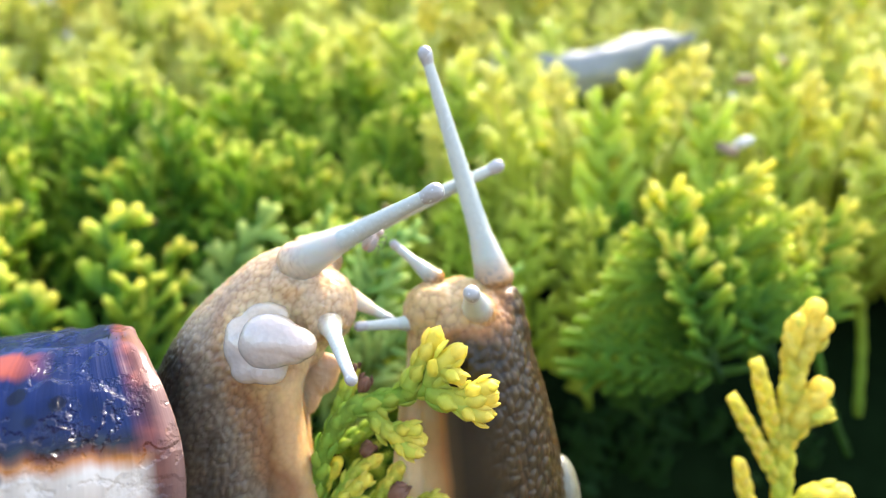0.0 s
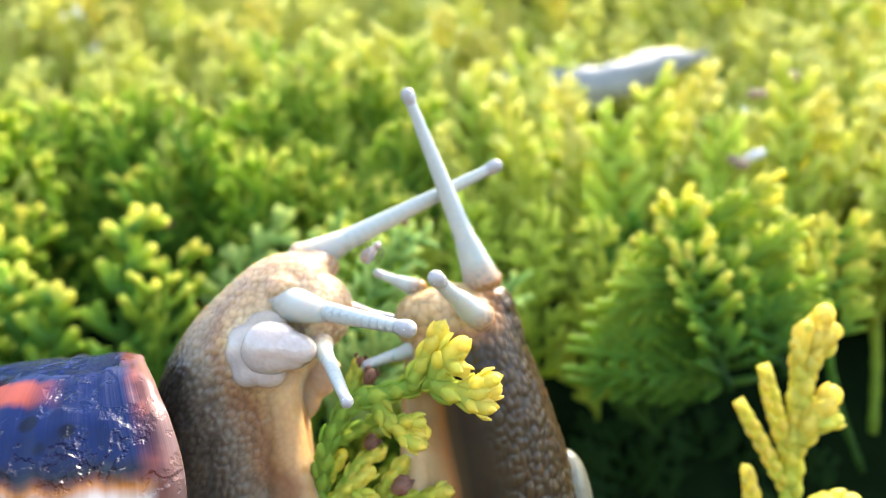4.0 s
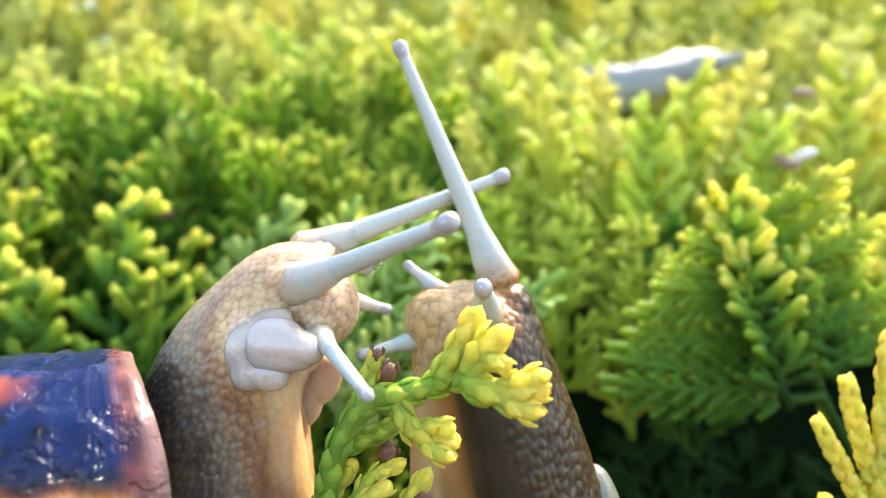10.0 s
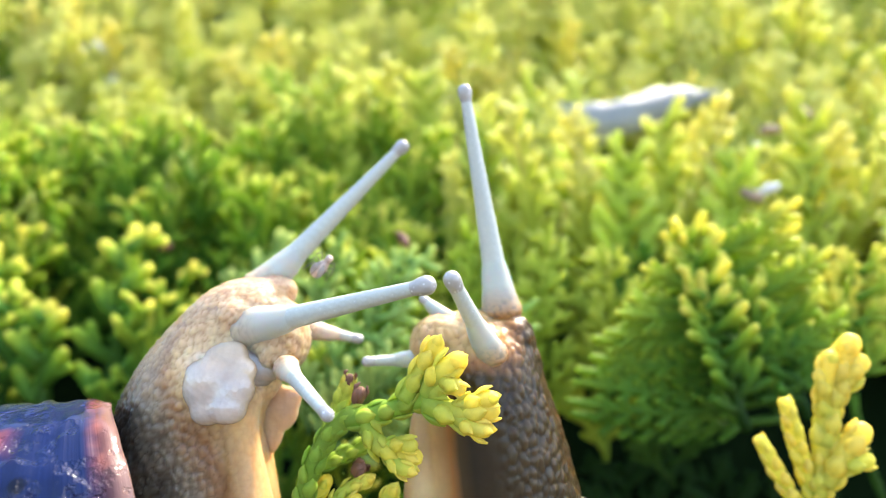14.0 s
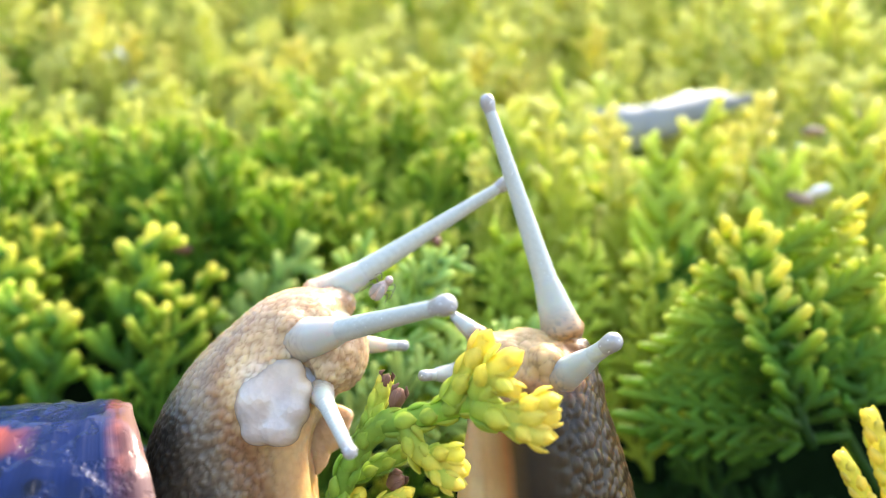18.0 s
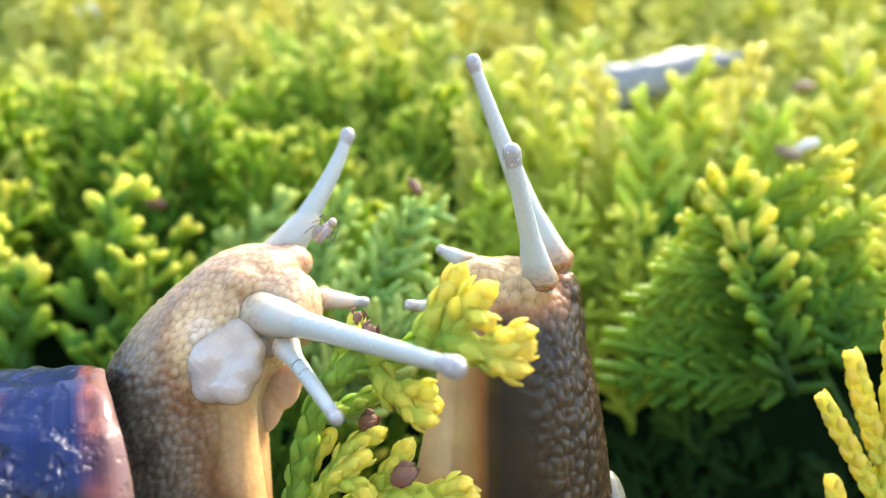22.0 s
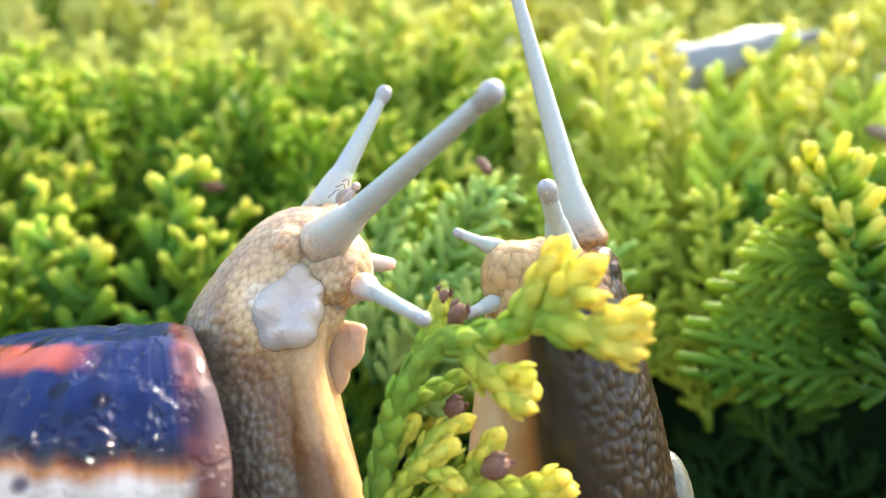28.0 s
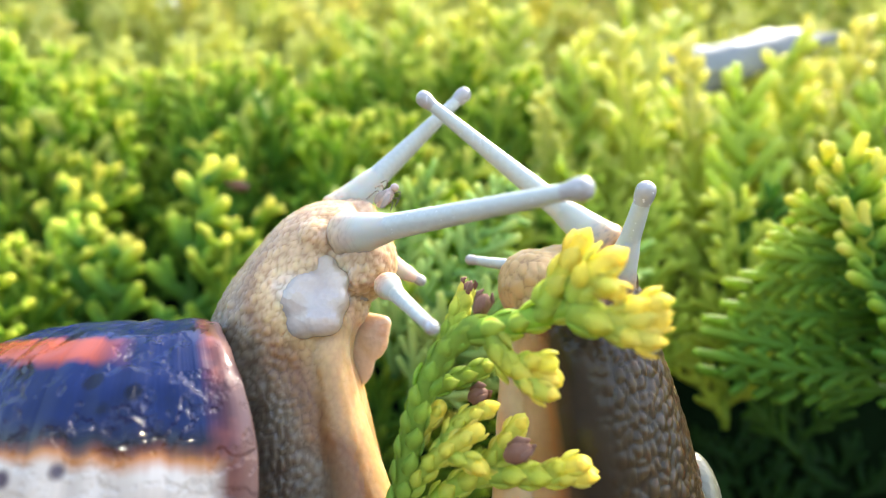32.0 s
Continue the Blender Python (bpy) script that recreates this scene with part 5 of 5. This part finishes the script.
    left_l2 = [
        (0,2.79,0.5,-3.78,5.64,1,-5.4), (1,2.47,0.5,-4.52,4.85,1,-6.18), (2,2.01,0.5,-4.1,4.6,1,-5.13), (3,2.44,0.5,-4.51,5.35,1,-5.17), (5.5,2.78,0.5,-3.83,6.63,1,-5.11),
        (6,3.19,0.5,-4.41,6.78,1,-5.46), (7,2.44,0.5,-4.65,4.91,1,-5.12), (8,3,0.5,-4.82,5.65,1,-5.72), (9,2.63,0.5,-4.2,4.91,1,-4.9), (10,2.19,0.5,-3.77,5.04,1,-4.57),
        (11,1.78,0.5,-4.01,5.24,1,-4.48), (11.5,2.15,0.5,-4.06,5.38,1,-4.44), (12,3.2,0.5,-3.79,6.14,1,-4.3), (12.5,2.76,0.5,-3.85,6.27,1,-4.52), (13,2.8,0.5,-3.61,6.54,1,-4.43),
        (14,3.36,0.5,-4.03,6.5,1,-4.99), (15,2.16,0.5,-4.15,4.19,1,-4.89), (17.5,2.32,0.5,-3.52,5.42,1,-3.63), (18,2.47,0.5,-3.73,5.54,1,-3.85), (18.5,2.28,0.5,-3.55,5.12,1,-3.83),
        (19,2.11,0.5,-3.43,4.53,1,-3.8), (19.5,2.17,0.5,-3.51,4.77,1,-3.98), (20,2.56,0.5,-3.34,5.56,1,-3.85), (21,3.57,0.5,-3.59,6.98,1,-3.93), (22,3.31,0.5,-3.4,5.9,1,-3.56),
        (23,2.91,0.5,-3.12,4.98,1,-3.16), (24,3.1,0.5,-3.27,5.2,1,-3.07), (24.5,2.92,0.5,-3.39,5.09,1,-3.34), (27,3.13,0.5,-3.48,4.62,1,-4), (28,2.62,0.5,-4.09,4.12,1,-4.42),
        (29,2.73,0.5,-4.78,4.33,1,-5.73), (30,2.03,0.5,-5.15,3.75,1,-6.17), (31,2.13,0.5,-4.95,3.89,1,-6.05), (32,2.62,0.5,-4.77,4.43,1,-6.15),
    ]
    left_shell = [
        (0,-5.19,-4,-5.02,0), (1,-5.65,-4,-6.41,0.98), (2,-5.2,-4,-6.93,2.52), (3,-4.88,-4,-6.87,3.87), (5.5,-3.8,-4,-6.68,0.96), (6,-3.42,-4,-6.05,0.96), (7,-3.71,-4,-7.02,2.52),
        (8,-4.32,-4,-7.4,3.36), (9,-3.82,-4,-6.93,4.24), (10,-4.33,-4,-7.08,3.36), (11,-4.51,-4,-6.41,4.65), (11.5,-4.34,-4,-6.36,4.59), (12,-3.61,-4,-6.42,7.19), (12.5,-3.24,-4,-7.28,7.49),
        (13,-2.57,-4,-7.24,7.03), (14,-3.15,-4,-8.24,7.68), (15,-3.3,-4,-7.33,5.17), (17.5,-4.75,-4,-7.09,2.31), (18,-4.94,-4,-7.45,3.31), (18.5,-4.29,-4,-7.12,2.59),
        (19,-3.6,-4,-6.92,1.89), (19.5,-3.81,-4,-7.27,4.15), (20,-3.83,-4,-7.37,4.58), (21,-3.02,-4,-7,4.7), (22,-2.96,-4,-8.06,1.67), (23,-2.83,-4,-6.55,0.47), (24,-3.04,-4,-7.15,0.47),
        (24.5,-3.19,-4,-7.14,1.44), (27,-1.99,-4,-7.38,7.91), (28,-1.43,-4,-8.06,12.46), (29,-1.69,-4,-8.46,16.04), (30,-2.06,-4,-8.34,13.63), (31,-2.09,-4,-8.5,13.05),
        (32,-1.74,-4,-8.43,12.48),
    ]
    right_snail_rows = [
        (0,3.87,47.01,-1.64,0), (1,3.91,47,-1.52,-0.79), (2,3.36,47,-1.21,-3.01), (3,3.14,47,-1.72,-4.94), (5.5,1.2,48.43,-2.42,-8.14), (6,1.18,49,-2.7,-7.45), (7,1.76,49.42,-2.81,-6.74),
        (8,1.4,50.11,-3.3,-7.07), (9,1.19,50.45,-2.21,-5.31), (10,0.87,50.05,-2.94,-8.82), (11,0.39,47.67,-2.27,-11.29), (11.5,0.57,47,-2.03,-9.02), (12,1.94,47,-2.47,-6.58),
        (13,4.35,47,-2.61,-5.31), (14,4,47.88,-2.85,-3.96), (15,3.93,48.94,-3.82,-5.31), (17.5,4.46,49.72,-4.15,-1.4), (18,4.98,49.97,-4.46,-2.55), (19,5.46,50.6,-4.39,0.26),
        (19.5,5.83,50.71,-4.4,0.69), (20,6.36,50.66,-4.32,2.41), (21,5.8,50.66,-3.55,0.86), (22,5.73,50.98,-3.69,3.23), (23,4.92,51.41,-3.5,-0.23), (24,3.86,51.91,-2.95,-2.69),
        (24.5,3.01,51.1,-2.99,-3.36), (27,1.56,52.18,-3.38,-6.87), (28,1.85,52.31,-3.64,-2.91), (29,0.64,52.04,-3.95,-6.51), (30,0.36,51.7,-3.59,-7.36), (31,0.13,51.55,-3.92,-8.25),
        (32,1.42,51.64,-4.44,-5.91),
    ]
    right_rf = [
        (0,0,0,0,-2.68,-1,8.52,-5.36,-2,17.04), (1,0,0,0,-2.33,-1,8.64,-4.66,-2,17.29), (2,0,0,0,-2.44,-1,7.6,-4.89,-2,15.19), (3,0,0,0,-2.48,-1,7.34,-4.96,-2,14.68),
        (5.5,0,0,0,-1.6,-1,8.09,-3.2,-2,16.18), (6,0,0,0,-1.82,-1,8.44,-3.63,-2,16.88), (7,0,0,0,-1.77,-1,9.07,-3.53,-2,18.15), (8,0,0,0,-1.96,-1,9.1,-3.92,-2,18.19),
        (9,0,0,0,-2.83,-1,8.44,-5.65,-2,16.88), (10,0,0,0,-2.59,-1,8.68,-5.17,-2,17.35), (11,0,0,0,-1.93,-1,8.53,-3.85,-2,17.06), (11.5,0,0,0,-1.05,-1,8.4,-2.09,-2,16.8),
        (12,0,0,0,0.22,-1,8.6,0.43,-2,17.19), (13,0,0,0,0.34,-1,8.35,0.69,-2,16.7), (14,0,0,0,-1.13,-1,8.35,-2.26,-2,16.69), (15,0,0,0,-1.77,-1,8.28,-3.55,-2,16.56),
        (17.5,0,0,0,-3.08,-1,8.05,-6.16,-2,16.09), (18,0,0,0,-2.66,-1,8.31,-5.31,-2,16.62), (19,0,0,0,-0.11,-1,7.24,3.13,-2,15.46), (19.5,0,0,0,0.27,-1,6.4,1.18,-2,15.17),
        (20,0,0,0,0.02,-1,9.84,-1.61,-2,15.07), (21,0,0,0,-2.09,-1,7.84,-5.13,-2,13.49), (22,0,0,0,-3.62,-1,6.73,-6.93,-2,13.43), (23,0,0,0,-3.28,-1,7.73,-7.36,-2,14.02),
        (24,0,0,0,-2.62,-1,7.37,-4.2,-2,15.46), (24.5,0,0,0,-2.8,-1,7.32,-4.96,-2,15.46), (27,0,0,0,-2.1,-1,8.87,-4.19,-2,17.74), (28,0,0,0,-2.51,-1,9.06,-5.02,-2,18.13),
        (29,0,0,0,-2.8,-1,8.7,-5.61,-2,17.4), (30,0,0,0,-4.48,-1,7.17,-8.96,-2,14.34), (31,0,0,0,-5.25,-1,6.18,-10.51,-2,12.37), (32,0,0,0,-5.97,-1,5.27,-11.94,-2,10.55),
    ]
    right_rn = [
        (0,-1.33,-3.2,-2.89,-1.64,-5.1,-2.1,-1.95,-7,-1.32), (1,-1.14,-3.2,-3.32,-1.57,-5.1,-2.12,-1.99,-7,-0.92), (2,-1.22,-3.2,-3.51,-2.21,-5.1,-1.72,-3.2,-7,0.06),
        (3,-0.86,-3.2,-3.66,-2.32,-5.1,-1.8,-3.77,-7,0.05), (5.5,-0.17,-3.2,-2.93,-1.36,-5.1,-1.34,-2.54,-7,0.26), (6,-0.22,-3.2,-3.3,-1.39,-5.1,-1.39,-2.57,-7,0.52),
        (7,-0.81,-3.2,-3.01,-2.46,-5.1,-1.4,-4.1,-7,0.22), (8,-0.63,-3.2,-2.99,-1.23,-5.1,-1.4,-1.82,-7,0.18), (9,-1.43,-3.2,-4.42,-1.61,-5.1,-3.24,-1.8,-7,-2.06),
        (10,-1.13,-3.2,-3.17,-1.17,-5.1,-2.17,-1.22,-7,-1.18), (11,-1.09,-3.2,-3.18,-0.97,-5.1,-2.14,-0.85,-7,-1.11), (11.5,-1.23,-3.2,-3.22,-1.25,-5.1,-2.18,-1.27,-7,-1.14),
        (12,-1.42,-3.2,-3.01,-1.3,-5.1,-2.33,-1.18,-7,-1.66), (13,-1.5,-3.2,-3.12,-0.63,-5.1,-2.03,0.25,-7,-0.93), (14,-0.95,-3.2,-3.96,-2.27,-5.1,-1.24,-3.58,-7,1.47),
        (15,-1.29,-3.2,-3.68,-2.35,-5.1,-1.93,-3.41,-7,-0.17), (17.5,-1.02,-3.2,-4.01,0.35,-5.1,-2.72,1.73,-7,-1.42), (18,-0.53,-3.2,-3.91,0.9,-5.1,-2.65,2.33,-7,-1.38),
        (19,-0.4,-3.2,-3.36,1.33,-5.1,-1.37,3.06,-7,0.62), (19.5,-0.38,-3.2,-3.35,1.07,-5.1,-1.02,2.52,-7,1.32), (20,-0.31,-3.2,-2.99,0.59,-5.1,-0.01,1.49,-7,2.98),
        (21,-0.11,-3.2,-2.89,-0.08,-5.1,0.87,-0.06,-7,4.63), (22,-0.81,-3.2,-2.33,-2.28,-5.1,1.58,-3.74,-7,5.49), (23,-1.44,-3.2,-2.31,-3.55,-5.1,1.4,-5.67,-7,5.1),
        (24,-1.65,-3.2,-2.82,-4.15,-5.1,0.62,-6.66,-7,4.05), (24.5,-1.68,-3.2,-2.26,-4.07,-5.1,0.45,-6.46,-7,3.15), (27,-1.34,-3.2,-1.97,-2.78,-5.1,-0.45,-4.21,-7,1.08),
        (28,-1.53,-3.2,-2.26,-2.23,-5.1,-0.28,-2.94,-7,1.7), (29,-1,-3.2,-3.33,-0.22,-5.1,-0.67,0.57,-7,1.98), (30,-0.89,-3.2,-3.97,0.35,-5.1,-1.34,1.6,-7,1.3),
        (31,-0.49,-3.2,-3.41,0.01,-5.1,-1.32,0.51,-7,0.77), (32,0.66,-3.2,-3.42,1.39,-5.1,-0.78,2.12,-7,1.85),
    ]
    right_r1 = [
        (0,-4.81,-1,-0.42,-7.91,-0.5,2.16), (1,-5.51,-1,-0.8,-7.58,-0.5,0.11), (2,-5.32,-1,-1.33,-8.25,-0.5,0.59), (3,-5.91,-1,-0.48,-8.92,-0.5,0.9), (5.5,-4.33,-1,-1.28,-7.28,-0.5,0.6),
        (6,-4.5,-1,-1.51,-7.64,-0.5,0.45), (7,-5.07,-1,-1.31,-8.01,-0.5,0.35), (8,-4.98,-1,-1.09,-6.46,-0.5,-0.55), (9,-4.76,-1,-2.31,-6.43,-0.5,-1.39), (10,-4.39,-1,-1.02,-6.45,-0.5,1.14),
        (11,-4.34,-1,-0.42,-6.18,-0.5,1.08), (11.5,-5.07,-1,-0.58,-6.59,-0.5,1.02), (12,-5.88,-1,-0.83,-6.86,-0.5,1.27), (13,-4.64,-1,-0.46,-6.27,-0.5,1.34),
        (14,-4.26,-1,-1.21,-6.02,-0.5,0.39), (15,-5.04,-1,-0.64,-7.13,-0.5,1.75), (17.5,-5.95,-1,-0.98,-7.45,-0.5,-0.29), (18,-6.33,-1,-0.87,-7.81,-0.5,0.38),
        (19,-6.64,-1,-0.59,-9,-0.5,0.55), (19.5,-6.03,-1,-0.38,-8.58,-0.5,0.73), (20,-5.82,-1,-0.54,-8.43,-0.5,0.8), (21,-4.78,-1,-1.36,-7.16,-0.5,0.28), (22,-5.98,-1,-1.31,-7.95,-0.5,-0.5),
        (23,-5.37,-1,-0.91,-7.49,-0.5,0.1), (24,-4.93,-1,-1.29,-7.2,-0.5,0.21), (24.5,-4.81,-1,-1.26,-7.4,-0.5,0.29), (27,-4.37,-1,-1.4,-8.27,-0.5,0.36), (28,-5.6,-1,-1.51,-8.85,-0.5,-0.17),
        (29,-5.32,-1,-1.8,-8.82,-0.5,-0.54), (30,-5.25,-1,-2.58,-9.26,-0.5,-1.44), (31,-4.92,-1,-2.73,-8.73,-0.5,-1.56), (32,-4.55,-1,-2.12,-9.11,-0.5,-1.28),
    ]
    right_r2 = [
        (0,-5.68,-1.8,-3.92,-10.29,-3.5,-4.05), (1,-5.97,-1.8,-4.08,-10.47,-3.5,-4.88), (2,-5.22,-1.8,-5.05,-10.31,-3.5,-5.66), (3,-5.26,-1.8,-5.07,-10.31,-3.5,-6.02),
        (5.5,-6.23,-1.8,-5.53,-8.19,-3.5,-6.32), (6,-5.67,-1.8,-5.37,-8.87,-3.5,-6.46), (7,-5.52,-1.8,-5,-9.48,-3.5,-5.7), (8,-5.22,-1.8,-4.75,-9.16,-3.5,-5.65),
        (9,-6.12,-1.8,-5.89,-9.16,-3.5,-6.56), (10,-6.16,-1.8,-4.32,-10.05,-3.5,-4.86), (11,-5.97,-1.8,-4.04,-9.73,-3.5,-4.64), (11.5,-6.2,-1.8,-4.58,-9.46,-3.5,-4.7),
        (12,-7.09,-1.8,-4.16,-10.33,-3.5,-4.05), (13,-7.14,-1.8,-3.36,-10.16,-3.5,-2.85), (14,-6.46,-1.8,-4.12,-10.05,-3.5,-4.11), (15,-7.51,-1.8,-4.28,-10.21,-3.5,-4.64),
        (17.5,-7.74,-1.8,-3.87,-10.02,-3.5,-4.22), (18,-7.55,-1.8,-3.68,-9.82,-3.5,-3.79), (19,-7.69,-1.8,-3.85,-9.94,-3.5,-4.09), (19.5,-7.46,-1.8,-3.87,-9.51,-3.5,-4.11),
        (20,-7.16,-1.8,-4.07,-9.23,-3.5,-4.17), (21,-6.66,-1.8,-4.09,-8.52,-3.5,-4.35), (22,-7.05,-1.8,-4.72,-9.5,-3.5,-4.78), (23,-7.64,-1.8,-3.87,-9.8,-3.5,-4.17),
        (24,-6.49,-1.8,-4.11,-9.78,-3.5,-4.57), (24.5,-6.44,-1.8,-4.31,-8.66,-3.5,-4.56), (27,-5.16,-1.8,-4.53,-7.58,-3.5,-5.3), (28,-5.59,-1.8,-4.89,-7.8,-3.5,-5.85),
        (29,-5.14,-1.8,-5.18,-6.7,-3.5,-6.21), (30,-5.11,-1.8,-5.98,-6.67,-3.5,-6.8), (31,-4.8,-1.8,-5.74,-6.36,-3.5,-6.35), (32,-4.55,-1.8,-5.49,-6.5,-3.5,-6.52),
    ]
    insect_rows = [
        (0,-5.45,44.21,0.83), (2,-5.98,44.2,0.65), (6,-7.44,46.2,-1.34), (7,-8.1,46.62,-0.74), (8,-7.93,47.31,-1.51), (9,-8.83,47.65,-1.96), (10,-8.18,47.25,-2.81), (11,-8.23,44.87,-2.4),
        (12,-10.28,44.2,-0.28), (13,-10.43,44.2,-0.22), (14,-9.7,45.08,-0.76), (15,-9.19,46.14,-1.53), (18,-8.13,47.17,-2.72), (19,-9.66,47.8,-2.6), (20,-11.02,47.86,-1.97),
        (21,-10.52,47.86,-2.37), (22,-10.41,48.18,-2.94), (23,-10.25,48.61,-3.39), (24,-9.77,49.11,-3.99), (24.5,-9.83,48.3,-3.69), (27,-12.81,49.38,-2.64), (28,-14.57,49.51,-2.2),
        (29,-15.15,49.24,-2.29), (30,-14.51,48.9,-2.63), (31,-14.21,48.75,-2.59), (32,-13.51,48.84,-2.63),
    ]
    walk(snail_a, [(t, Matrix.Translation(mm(x, y, z)) @ pose(0, 0, 0, 0, ry, 0)) for t, x, y, z, ry in left_snail_rows])
    walk(snail_b, [(t, Matrix.Translation(mm(x, y, z)) @ pose(0, 0, 0, 0, ry, 0)) for t, x, y, z, ry in right_snail_rows])
    walk(shell_a, [(t, pose(x / 1000, y / 1000, z / 1000, 0, ry, 0)) for t, x, y, z, ry in left_shell])
    # the swollen flesh is drawn in by and by
    walk(flesh_a, [(t, pose(x / 1000, y / 1000, z / 1000)) for t, x, y, z in ((0, 0.7, 0, 0.1), (3, 0.8, 0.2, -0.1), (6, 1.1, 0.4, -0.4), (9, 1.2, 0.4, -0.5), (12, 1.0, 2.4, 0), (18, 0.8, 3.0, 0.2), (24, 0.8, 3.2, 0.2), (28, 0.8, 3.8, 0.2), (32, 0.8, 3.8, 0.2))])
    walk(lobe_a, [(t, pose(x / 1000, y / 1000, z / 1000)) for t, x, y, z in ((0, 0.8, 0, 0.5), (9, 1.1, 0.5, 0.2), (14, 1.4, 0.3, 0), (18, 1.4, 0.4, -0.3), (24, 1.8, 0.6, -0.5), (27, 1.8, 0.7, 0.2), (29, 1.6, 0.95, 0.6), (32, 1.6, 0.95, 0.6))])
    slide(far_a, left_lf)
    slide(near_a, left_ln, 2.2)
    slide(low_a, left_l1, 0.2)
    slide(low_b, left_l2)
    slide(far_b, right_rf)
    slide(near_b, right_rn, 1.2)
    slide(feel_b, right_r1)
    slide(feel_c, right_r2)
    walk(bug, [(t, Matrix.Translation(mm(x, y, z)) @ pose(0, 0, 0, 10, 35, 0)) for t, x, y, z in insect_rows])


motions()
